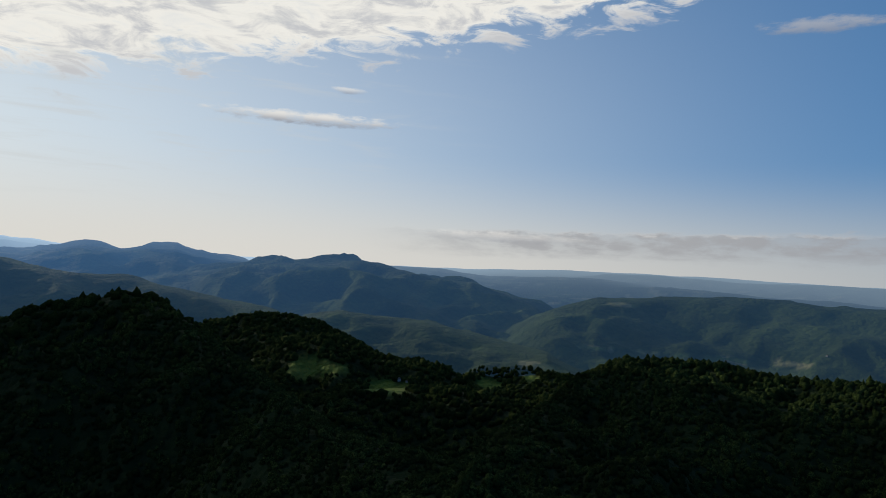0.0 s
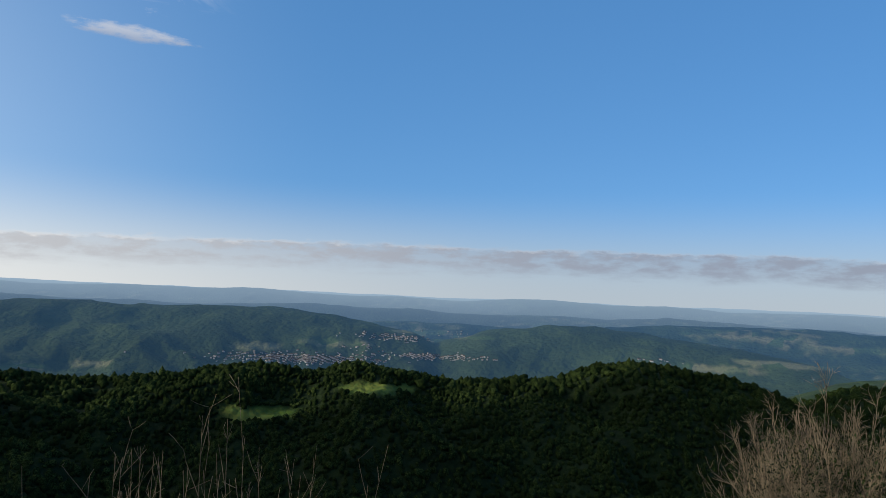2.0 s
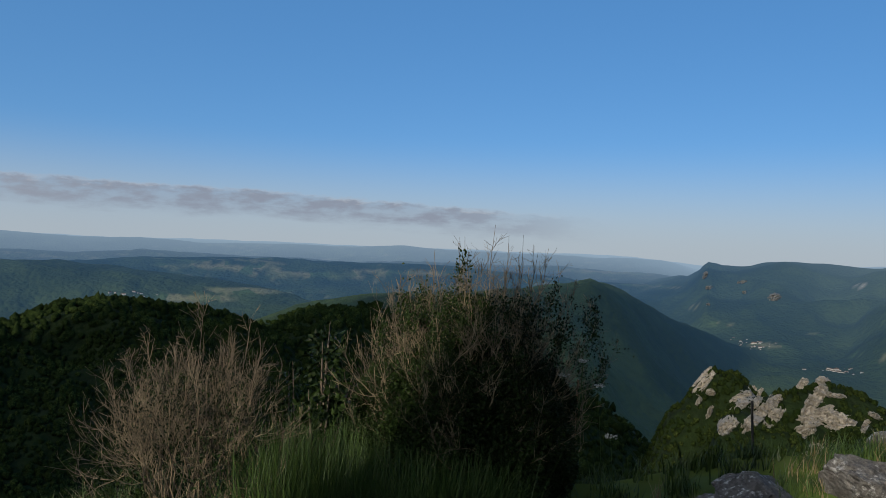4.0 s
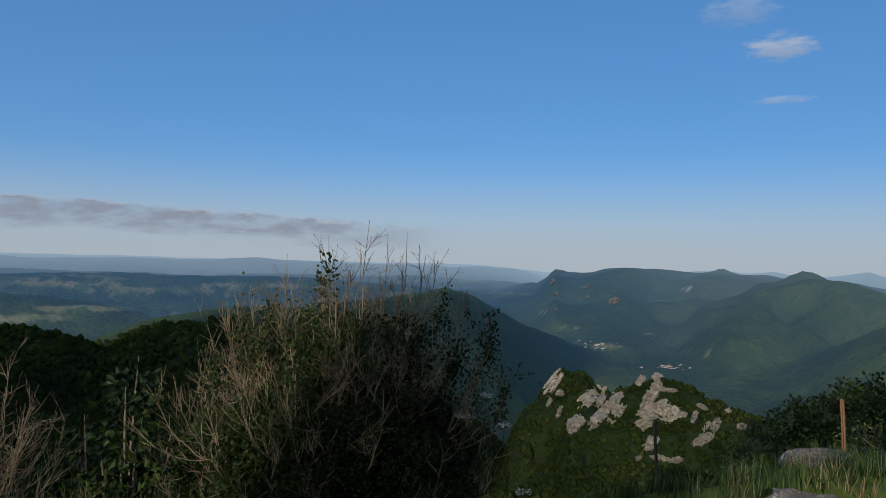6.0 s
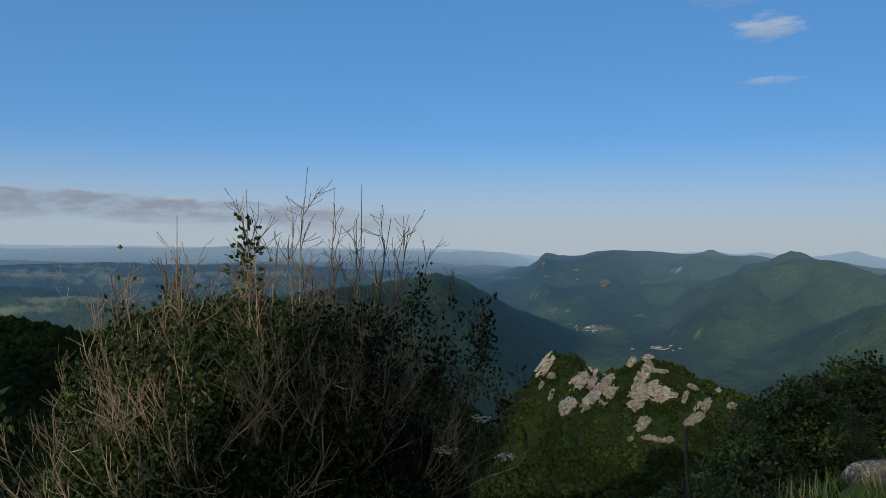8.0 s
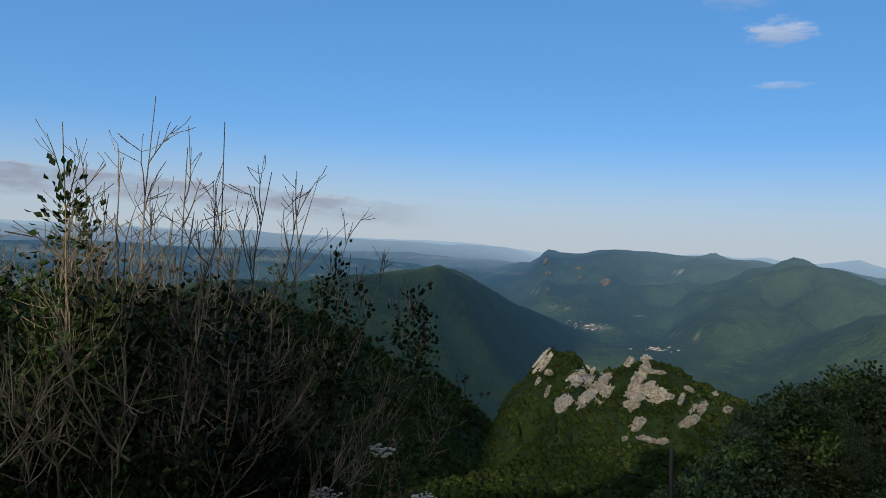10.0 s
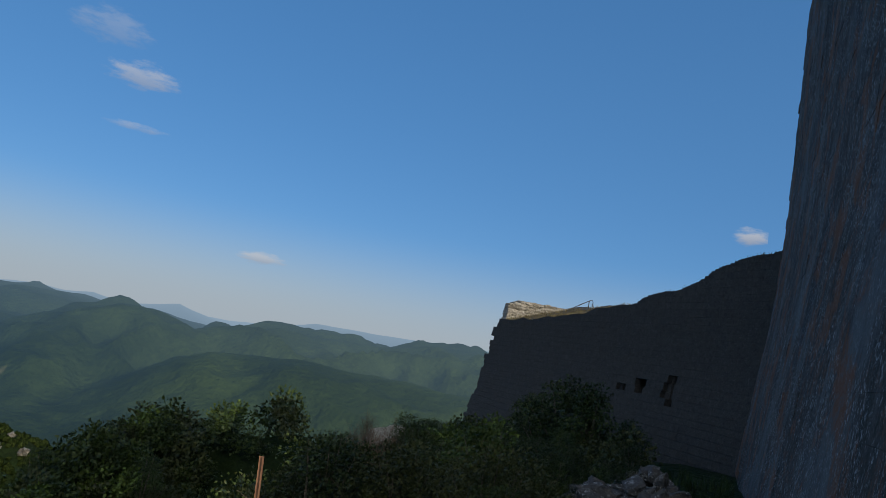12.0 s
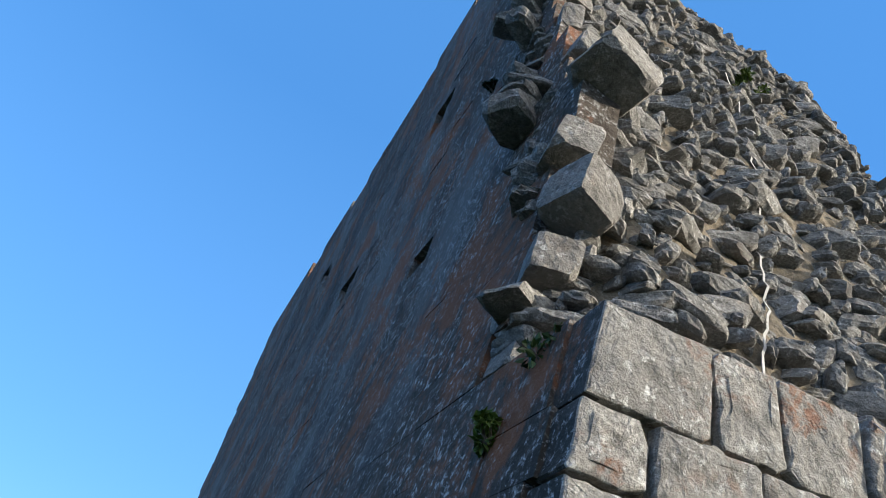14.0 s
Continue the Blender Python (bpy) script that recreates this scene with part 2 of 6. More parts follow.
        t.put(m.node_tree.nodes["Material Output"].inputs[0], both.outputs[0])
    return m


NEAR_LAND = land_material("wooded_land", False)
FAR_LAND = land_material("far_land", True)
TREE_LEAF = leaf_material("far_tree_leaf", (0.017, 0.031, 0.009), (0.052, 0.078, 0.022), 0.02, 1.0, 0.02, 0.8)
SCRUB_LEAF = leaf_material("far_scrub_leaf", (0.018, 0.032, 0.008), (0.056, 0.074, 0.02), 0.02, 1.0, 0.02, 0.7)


def stone_material(name, dark, light, lichen, rust, scale=1.0, streaks=0.0):
    """Weathered limestone with pale lichen specks and rusty stains."""
    m, t, b = material(name)
    geo = t.node("ShaderNodeNewGeometry")
    info = t.node("ShaderNodeObjectInfo")
    shift = t.node("ShaderNodeVectorMath", operation="ADD")
    t.put(shift.inputs[0], geo.outputs["Position"])
    t.put(shift.inputs[1], t.xyz(t.math("MULTIPLY", info.outputs["Random"], 7.0), 0.0, 0.0))
    p = shift.outputs[0]
    grain = t.noise(p, 34 * scale, 6, 0.7)
    blot = t.noise(p, 3.2 * scale, 5, 0.6)
    col = t.mix(t.ramp(blot, 0.3, 0.7), dark, light)
    tone = t.math("ADD", t.math("MULTIPLY", info.outputs["Random"], 0.5), t.math("MULTIPLY", geo.outputs["Random Per Island"], 0.5))
    col = t.mix(t.math("MULTIPLY", tone, 0.12 if streaks else 0.5), col, tuple(0.62 * c for c in dark))
    col = t.mix(t.ramp(grain, 0.35, 0.7), tuple(0.8 * c for c in dark), col)
    pale = t.math("MULTIPLY", t.ramp(t.noise(p, 15 * scale, 4, 0.75), 0.52, 0.66), t.ramp(t.noise(p, 2.3 * scale, 3), 0.38, 0.6))
    col = t.mix(t.math("MULTIPLY", pale, lichen), col, (0.55, 0.56, 0.56))
    red = t.math("MULTIPLY", t.ramp(t.noise(p, 9 * scale, 5, 0.7, 0.5), 0.47, 0.64), t.ramp(t.noise(p, 1.7 * scale, 3), 0.45, 0.6))
    col = t.mix(t.math("MULTIPLY", red, rust), col, (0.2, 0.085, 0.045))
    grime = t.math("MULTIPLY", t.ramp(t.noise(p, 6.0 * scale, 6, 0.75, 0.3), 0.5, 0.66), 0.6)
    col = t.mix(grime, col, tuple(0.3 * c for c in dark))
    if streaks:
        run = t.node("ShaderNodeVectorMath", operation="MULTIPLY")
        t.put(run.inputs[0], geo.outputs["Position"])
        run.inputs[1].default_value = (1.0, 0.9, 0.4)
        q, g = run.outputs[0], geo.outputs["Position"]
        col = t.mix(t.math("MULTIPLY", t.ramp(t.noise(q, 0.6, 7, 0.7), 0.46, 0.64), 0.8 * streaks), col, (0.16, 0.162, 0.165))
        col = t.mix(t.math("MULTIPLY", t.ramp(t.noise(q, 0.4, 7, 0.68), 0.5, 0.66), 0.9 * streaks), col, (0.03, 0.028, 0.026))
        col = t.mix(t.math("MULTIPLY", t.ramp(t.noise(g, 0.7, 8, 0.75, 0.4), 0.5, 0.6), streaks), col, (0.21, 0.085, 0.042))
        fleck = t.math("MULTIPLY", t.ramp(t.noise(g, 17.0, 7, 0.82), 0.53, 0.64), t.ramp(t.noise(q, 1.6, 5, 0.65, 0.3), 0.42, 0.58))
        col = t.mix(t.math("MULTIPLY", fleck, 0.9), col, (0.5, 0.51, 0.52))
    t.put(b.inputs["Base Color"], col)
    b.inputs["Roughness"].default_value = 0.92
    b.inputs["Specular IOR Level"].default_value = 0.2
    height = t.math("ADD", t.math("MULTIPLY", grain, 0.5), t.math("MULTIPLY", t.noise(p, 11 * scale, 5, 0.65), 1.0))
    bump(t, b, height, (0.02 if streaks else 0.045) / scale, 0.9)
    return m


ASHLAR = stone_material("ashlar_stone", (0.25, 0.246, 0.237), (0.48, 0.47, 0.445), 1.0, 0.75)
# curtain wall: part of its shade is put into this dark base colour
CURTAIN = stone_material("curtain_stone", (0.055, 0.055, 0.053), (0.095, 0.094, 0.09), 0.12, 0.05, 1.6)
# long face: real stains, plus its shade put into a darker base colour
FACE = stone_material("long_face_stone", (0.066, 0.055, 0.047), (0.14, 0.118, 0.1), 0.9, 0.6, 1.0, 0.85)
RUBBLE = stone_material("rubble_stone", (0.17, 0.167, 0.16), (0.48, 0.47, 0.45), 0.7, 0.1, 1.3)
QUOIN = stone_material("broken_quoin_stone", (0.23, 0.222, 0.21), (0.44, 0.425, 0.395), 0.6, 0.12)
MORTAR = stone_material("lime_mortar", (0.17, 0.145, 0.11), (0.32, 0.27, 0.21), 0.15, 0.1, 2.0)
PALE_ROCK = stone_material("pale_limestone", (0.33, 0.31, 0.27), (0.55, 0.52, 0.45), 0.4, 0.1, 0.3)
CRAG_ROCK = stone_material("crag_limestone", (0.31, 0.285, 0.24), (0.7, 0.65, 0.56), 0.25, 0.1, 0.06)
GREY_ROCK = stone_material("grey_boulder", (0.1, 0.096, 0.092), (0.24, 0.23, 0.22), 0.8, 0.1)

TWIG = wood_material("bleached_twig", (0.045, 0.036, 0.024), (0.29, 0.228, 0.148))
BARK = wood_material("grey_bark", (0.07, 0.055, 0.042), (0.17, 0.14, 0.11))
SHRUB_LEAF = leaf_material("shrub_leaf", (0.007, 0.016, 0.004), (0.032, 0.056, 0.012), 1.2, 0.5, 0.12)
TREE_GREEN = leaf_material("tree_leaf", (0.022, 0.042, 0.01), (0.062, 0.09, 0.02), 0.5)
OLIVE_LEAF = leaf_material("olive_leaf", (0.035, 0.048, 0.014), (0.075, 0.085, 0.026), 0.7)
LIME_LEAF = leaf_material("lime_leaf", (0.06, 0.1, 0.02), (0.13, 0.19, 0.035), 1.0)
GRASS = leaf_material("grass_blade", (0.02, 0.045, 0.01), (0.06, 0.1, 0.025), 0.8)
DRY_GRASS = leaf_material("dry_grass_blade", (0.12, 0.1, 0.05), (0.26, 0.22, 0.12), 0.8)
WHITE_BLOOM = leaf_material("white_bloom", (0.3, 0.3, 0.27), (0.5, 0.5, 0.46), 3.0)
RUSTY = wood_material("rusty_iron", (0.16, 0.075, 0.04), (0.28, 0.15, 0.085))
DARK_IRON = wood_material("dark_iron", (0.03, 0.028, 0.025), (0.07, 0.06, 0.05))

PLASTER = stone_material("pale_plaster", (0.36, 0.36, 0.37), (0.56, 0.56, 0.56), 0.0, 0.0, 0.2)
ROOF_TILE = stone_material("clay_roof", (0.12, 0.1, 0.095), (0.2, 0.165, 0.15), 0.0, 0.0, 0.2)
STRAP = wood_material("pale_strap", (0.3, 0.3, 0.3), (0.42, 0.42, 0.42))
BROWN_TWIG = wood_material("brown_twig", (0.1, 0.06, 0.038), (0.22, 0.14, 0.09))
FAR_ROCK = stone_material("far_cliff_rock", (0.14, 0.15, 0.15), (0.27, 0.265, 0.25), 0.2, 0.1, 0.05)


# ---------------------------------------------------------------- land
# Each ridge: widths towards and away from the summit, then (bearing, elevation, distance) along its crest.
RIDGES = {
    "far_west": (500, 400, [(-75, 0.2, 4300), (-50, 0.0, 4300), (-32, -0.3, 4300), (-28.7, -0.6, 4300), (-22, -1.2, 4300)]),
    "blue_west": (700, 400, [(-60, -0.3, 3300), (-40, -1.0, 3300), (-30.7, -1.2, 3300), (-26.9, -0.4, 3300), (-24.3, -0.6, 3300), (-20.8, -0.2, 3300), (-18.3, -0.95, 3300), (-12, -1.3, 3300), (-8, -2.2, 3300)]),
    "blue_mid": (500, 300, [(-22, -2.4, 2700), (-18.2, -1.8, 2700), (-14, -1.07, 2700), (-10.1, -0.7, 2700), (-7, -0.54, 2700), (-3.8, -1.04, 2650), (-1, -1.56, 2600), (2.7, -1.72, 2600), (5.4, -2.3, 2550), (8.2, -3.3, 2500), (11, -4.5, 2400)]),
    "far_mid": (400, 300, [(-8, -1.2, 3900), (-4.3, -0.84, 3900), (0, -0.83, 3900), (4, -1.27, 3900), (8.1, -1.12, 3900), (12.5, -1.2, 3900), (15.5, -1.44, 3900), (19, -2, 3900)]),
    "plateau": (380, 300, [(5.5, -5.2, 2100), (6.9, -4.3, 2100), (9.2, -3.3, 2100), (12, -2.4, 2150), (15.7, -2.1, 2200), (23.4, -1.5, 2300), (28.6, -1.62, 2300), (39.4, -1.6, 2300), (44.9, -2.2, 2300), (50.3, -3.25, 2300), (53, -4.5, 2300)]),
    "west_a": (350, 300, [(-60, -1.5, 1900), (-45, -0.5, 1900), (-36, -0.9, 1900), (-32, -1.5, 1900), (-28.9, -2.3, 1850), (-23.8, -2.5, 1800), (-21, -3.2, 1750), (-16.8, -4.15, 1700), (-13.4, -4.7, 1650), (-10.7, -5.5, 1600), (-7, -6.6, 1600)]),
    "west_b": (240, 170, [(-20, -6.8, 1350), (-18.4, -5.9, 1350), (-15.5, -5.2, 1350), (-12.5, -4.95, 1350), (-9.8, -5.5, 1350), (-7.1, -6.6, 1350), (-5, -7.8, 1350)]),
    "west_c": (300, 220, [(-12, -5.6, 1650), (-10.7, -5.0, 1650), (-8.1, -4.6, 1650), (-3.6, -5.0, 1650), (-0.8, -5.0, 1620), (2.4, -5.7, 1600), (5.7, -6.4, 1560), (8.8, -7.05, 1500), (11, -8, 1450)]),
    "dark_hill": (210, 160, [(-60, -4.5, 900), (-45, -5.5, 900), (-36, -6.5, 900), (-31.8, -5.9, 900), (-29.8, -5.1, 900), (-27.4, -4.7, 900), (-24.4, -4.0, 880), (-22.5, -4.15, 860), (-20.9, -4.9, 840), (-18.3, -6.6, 780), (-15.7, -8.7, 720), (-12.1, -11.2, 640), (-7.5, -14.1, 560), (-2.9, -15.2, 500), (1.7, -16.2, 460), (6.3, -17.5, 420)]),
    "meadow_a": (200, 150, [(-14, -8.2, 1150), (-11.5, -6.8, 1150), (-8, -6.7, 1150), (-5.7, -7.5, 1130), (-3.4, -8.2, 1100), (0.3, -8.5, 1080), (2.7, -9.9, 1040), (5, -11.4, 1000)]),
    "meadow_b": (170, 130, [(-10, -11.6, 900), (-7.7, -10.6, 900), (-3.2, -10.4, 900), (1.3, -10.2, 890), (4.6, -10.9, 860), (7.3, -12.2, 830), (10, -14, 800)]),
    "front": (260, 200, [(3, -15.5, 560), (7.8, -11.6, 680), (10.5, -9.2, 760), (12.4, -8.1, 800), (14.6, -7.1, 840), (18.7, -6.8, 860), (22.7, -6.95, 880), (25.8, -7.3, 880), (29, -7.4, 870), (32.5, -6.9, 860), (36.1, -6.3, 850), (38.8, -6.3, 850), (42, -6.8, 840), (46, -6.05, 840), (48.7, -6.45, 840), (53, -7.2, 840), (57, -7.0, 850), (61.3, -6.65, 870), (64.4, -5.5, 900), (67.8, -4.9, 920), (71, -5.2, 920), (75.1, -5.75, 920), (78, -6.6, 920), (81, -8, 900)]),
    "east_low": (330, 250, [(47, -5.4, 2300), (50.3, -4.5, 2300), (52.9, -3.7, 2320), (57.1, -2.7, 2350), (61.5, -2.05, 2380), (64.8, -2.1, 2380), (70.8, -2.7, 2350), (75.6, -3.3, 2300), (80.1, -4.0, 2200), (84, -5.0, 2100)]),
    "east_far": (300, 250, [(62, -2.4, 3100), (70, -1.7, 3100), (80, -1.5, 3100), (95, -1.6, 3100), (103, -2.2, 3100)]),
    "knoll": (420, 200, [(76, -7.4, 1100), (78.9, -6.3, 1100), (81.5, -5.17, 1120), (83.8, -4.76, 1140), (86.9, -4.17, 1160), (89.1, -3.94, 1180), (92, -3.9, 1230), (95.5, -3.65, 1280), (97.6, -3.34, 1320), (100.6, -3.07, 1380), (103.2, -2.62, 1430), (105.1, -2.1, 1460), (107.8, -3.05, 1560), (111.5, -4.95, 1720), (115.7, -6.4, 1920), (119.5, -7.6, 2050), (122, -9.0, 2150)]),
    "range": (700, 300, [(109, -2.6, 3300), (112.3, -1.9, 3200), (113.2, -1.2, 3150), (113.8, -0.72, 3100), (114.6, -0.95, 3100), (115.6, -1.05, 3100), (117.3, -0.62, 3120), (119, -0.28, 3150), (122.2, -0.32, 3200), (127.9, -0.6, 3200), (132, -0.9, 3200), (138, -1.8, 3200), (142, -2.6, 3200)]),
    "range_far": (400, 300, [(120, -0.6, 4400), (124.4, -0.45, 4400), (125.9, -0.28, 4400), (127.9, -0.51, 4400), (129.9, -0.25, 4400), (132, -0.68, 4400), (134, -0.42, 4400), (135.9, -0.09, 4400), (137.9, -0.71, 4400), (139.4, -1.2, 4400), (142, -1.0, 4400), (146, 0.0, 4400), (150, 0.0, 4400), (158, 0.0, 4400), (170, 0.3, 4400), (200, 0.3, 4400)]),
    "range_mid": (500, 300, [(126, -2.6, 2500), (129.2, -1.53, 2500), (131.6, -0.8, 2500), (134.4, -0.95, 2500), (137.2, -1.8, 2500), (140.1, -1.08, 2500), (142.2, -0.81, 2500), (145, -1.0, 2500), (152, -0.7, 2500), (160, -0.2, 2500), (167, 0.5, 2500), (180, 0.5, 2500)]),
    "spur": (340, 260, [(126, -9.2, 2050), (129.1, -7.6, 2000), (133.1, -5.75, 1930), (136.9, -3.9, 1900), (138.7, -3.2, 1900), (141.6, -3.2, 1900), (145, -2.9, 1850), (155, -3.5, 1800), (165, -4, 1800), (180, -4, 1800)]),
    "cliff_small": (60, 60, [(112, -11.5, 620), (113.2, -9.8, 620), (114.3, -8.5, 620), (116.3, -8.7, 620), (117.6, -10.2, 620)]),
    "cliff": (95, 120, [(113.2, -15.8, 520), (114.5, -13.8, 520), (115.2, -11.8, 530), (116.3, -10.4, 540), (119.5, -9.8, 550), (121.5, -8.9, 560), (124, -9.1, 560), (125.2, -9.8, 555), (126.8, -10.5, 550), (128.8, -11.2, 545), (132, -13.2, 520)]),
    "apron": (110, 100, [(103, -20, 400), (108, -18.6, 420), (112, -17.2, 430), (116, -15.8, 440), (121, -15.2, 450), (126, -15.6, 450), (131, -17, 440)]),
    "shoulder": (22, 45, [(118, -24, 50), (124, -20, 60), (126.9, -16.0, 70), (129.3, -12.8, 80), (133.3, -10.6, 90), (138.2, -9.3, 95), (141.8, -9.0, 95), (145, -8.3, 90), (155, -7.5, 80), (165, -7, 70), (180, -7, 60)]),
}
# low folds of the plain, one behind another
for k, (far_r, far_el) in enumerate(((2800, -3.5), (3250, -2.45), (3750, -1.55), (4350, -0.75))):
    RIDGES["fold_%d" % k] = (170, 130, [(a, far_el + 0.14 * math.sin(a * 0.23 + 2 * k) + 0.1 * math.sin(a * 0.61 + k), far_r) for a in range(14, 113, 4)])
LOG_R = [0, 12, 25, 50, 100, 200, 350, 600, 1000, 1500, 2100, 2600, 3200, 4200, 4950]
LOG_Z = [-6, -9, -14, -25, -46, -92, -158, -240, -305, -320, -285, -245, -190, -110, -60]


def base_height(r):
    return np.interp(np.log1p(r), np.log1p(LOG_R), LOG_Z)


def terrace_edge(x, y):
    """How far a place lies outside the rim of the summit terrace."""
    east = x - (6.5 + 0.40 * np.clip(-4 - y, 0, 60) + 0.5 * vnoise(y * 0.5, y * 0 + 3, 5))
    north = y - (1.7 + 0.12 * x + 0.4 * vnoise(x * 0.5, x * 0 + 8, 6))
    k = 1.5
    return np.log(np.exp(np.clip(east / k, -30, 30)) + np.exp(np.clip(north / k, -30, 30))) * k


def near_height(x, y):
    d = terrace_edge(x, y)
    lump = 0.10 * fbm(x * 0.45, y * 0.45, 4, 31)
    flat = -0.02 - 0.05 * np.clip(-y - 6, 0, 60) - 0.16 * np.clip(x - 6.5, 0, 60) * step(-y, 3.0, 9.0)
    mound = 0.48 * np.exp(-((x - 5.7) ** 2 + (y + 4.3) ** 2) / 3.4)
    return flat + mound + lump - 0.78 * np.clip(d, 0, None) + 0.10 * np.clip(d, -2, 0), d


def land_height(az, r):
    """Height of the land at a bearing (degrees, clockwise from +y) and a distance."""
    x, y = polar(az, r)
    b = base_height(r)
    lift = np.zeros_like(r)
    for k, (front, back, crest) in enumerate(RIDGES.values()):
        a = [c[0] for c in crest]
        on = (az > a[0] - 5) & (az < a[-1] + 5) & (r > crest[0][2] * 0.3 - 3 * front)
        if not on.any():
            continue
        paz, pr, px, py = az[on], r[on], x[on], y[on]
        wob = paz + 0.3 * fbm(paz * 0.6 + 31.7 * k, paz * 0 + k, 3, 50 + k)
        el = np.interp(wob, a, [c[1] for c in crest])
        r0 = np.interp(paz, a, [c[2] for c in crest])
        top = r0 * np.tan(np.radians(el)) + 1.7 - base_height(r0)
        ends = np.clip(np.minimum((paz - a[0] + 5) / 5, (a[-1] + 5 - paz) / 5), 0, 1)
        top = np.maximum(top, 0) * ends * ends * (3 - 2 * ends)
        d = (pr - r0) * (1 + 0.45 * fbm(px / front * 1.7, py / front * 1.7, 4, 70 + k))
        q = np.abs(d) / np.where(d < 0, front, back)
        gully = (1 - np.abs(fbm(px / front * 2.4, py / front * 2.4, 3, 190 + k)) * 2) * np.clip(q, 0, 1) * (0.34 if front < 450 else 0.9)
        lift[on] = np.maximum(lift[on], top * (np.exp(-(q ** 1.7)) * (1 + gully) + 0.02 * fbm(px / front * 5, py / front * 5, 3, 90 + k)))
    rough = np.clip((r - 25) / 200, 0, 1)
    far = b + lift + rough * (0.002 * r * fbm(x / (0.09 * r + 20), y / (0.09 * r + 20), 3, 7))
    far = far + step(r, 2500, 3100) * (9.0 * np.clip(fbm(x / 260, y / 260, 4, 44), -0.1, 1) + 0.0035 * (r - 2500))
    far = far + 42 * step(r, 3200, 4900) * step(az, -5, 12) * (1 - step(az, 107, 114))
    # an unseen mountain added behind the walker to keep evening sun off the valleys
    ux, uy = -math.sin(math.radians(SUN_AZ)), -math.cos(math.radians(SUN_AZ))
    out = ux * x + uy * y
    side = -uy * x + ux * y
    tall = np.interp(side, [88, 96, 108, 200, 340, 480, 620, 700, 765], [-400, 500, 970, 1000, 985, 930, 800, 480, -400])
    far = np.maximum(far, -400 + (tall + 400) * np.exp(-((out + 2000) / 260) ** 2))
    close, d = near_height(x, y)
    w = (1 - step(d, 7, 22)) * (1 - step(r, 70, 160))
    return far * (1 - w) + np.maximum(close, far - 40 * (1 - w)) * w


# Open ground: bearing, elevation as seen from the summit, half width and half height in degrees.
MEADOWS = [(-9.7, -9.0, 2.3, 0.75), (-3.8, -10.35, 2.2, 0.45), (4.3, -9.6, 1.0, 0.5), (7.5, -8.9, 0.7, 0.3), (47.5, -7.6, 3.6, 0.5), (38.5, -9.7, 3.2, 0.55),
           (12.5, -6.2, 1.5, 0.12), (17, -6.1, 2.4, 0.12), (22, -6.15, 1.6, 0.15), (26.5, -6.0, 1.6, 0.2), (14.3, -2.6, 1.2, 0.15), (44, -4.1, 3.0, 0.25), (38, -4.6, 2.0, 0.3),
           (51, -3.0, 2.5, 0.2), (55, -3.3, 2.0, 0.15), (73, -4.6, 4.0, 0.3), (78, -4.0, 3.0, 0.2), (83, -2.6, 5.0, 0.2), (76, -2.2, 5.0, 0.15), (90, -2.2, 5.0, 0.15),
           (106, -1.5, 4.0, 0.1), (109.5, -2.4, 2.5, 0.1), (118, -6.3, 1.3, 0.12), (124.5, -6.4, 1.0, 0.08), (112.5, -3.8, 0.8, 0.1), (114.8, -5.0, 1.0, 0.08), (121, -5.2, 0.5, 0.06),
           (8, -7.9, 1.5, 0.3)]
# Bare slabs: bearing, elevation, half length, half width in degrees, slant.
CRAGS = [(115.6, -12.32, 0.82, 0.5, 50), (116.5, -10.37, 1.1, 0.46, 45), (117.5, -11.51, 1.37, 0.41, 50), (118.5, -10.42, 1.01, 0.32, 50), (118.7, -11.31, 0.92, 0.37, 55),
         (117.5, -10.33, 0.82, 0.27, 62), (121.2, -10.0, 1.56, 0.41, 62), (121.7, -8.74, 0.55, 0.37, 80), (120.4, -8.95, 0.55, 0.23, 60), (121.5, -10.83, 1.28, 0.59, 18),
         (122.8, -11.09, 0.92, 0.55, 15), (120.7, -11.99, 0.87, 0.41, 40), (122.5, -9.31, 0.69, 0.18, 0), (121.3, -13.29, 0.69, 0.37, 45), (125.1, -12.64, 0.87, 0.32, 35),
         (125.9, -11.59, 0.64, 0.27, 60), (124.4, -11.17, 0.59, 0.18, 70), (122.1, -14.33, 0.82, 0.23, -10), (123.2, -14.32, 0.46, 0.23, 20), (120.4, -14.44, 0.27, 0.18, 50),
         (127.7, -11.49, 0.37, 0.23, 10), (125.0, -10.35, 0.5, 0.18, -25), (126.8, -10.47, 0.27, 0.18, 0), (123.7, -11.11, 0.37, 0.18, 70), (125.3, -11.66, 0.41, 0.18, 50),
         (113.8, -9.38, 1.1, 0.37, 55), (114.3, -10.1, 0.37, 0.23, 10), (113.5, -10.81, 0.37, 0.18, 60), (114.3, -11.54, 0.55, 0.18, 70)]
ROCKS = [(123.8, -1.6, 0.5, 0.1)]


def patches(spots, az, el, x, y, sharp):
    out = np.zeros_like(az)
    for k, (a, e, ha, he) in enumerate(spots):
        q = np.hypot((az - a) / ha, (el - e) / he) + 0.55 * fbm(x / 40, y / 40, 3, 300 + k)
        out = np.maximum(out, 1 - step(q, 1 - sharp, 1 + sharp))
    return out


def add_layer(me, name, values):
    layer = me.attributes.new(name, "FLOAT", "POINT")
    layer.data.foreach_set("value", np.asarray(values, dtype=np.float32).ravel())


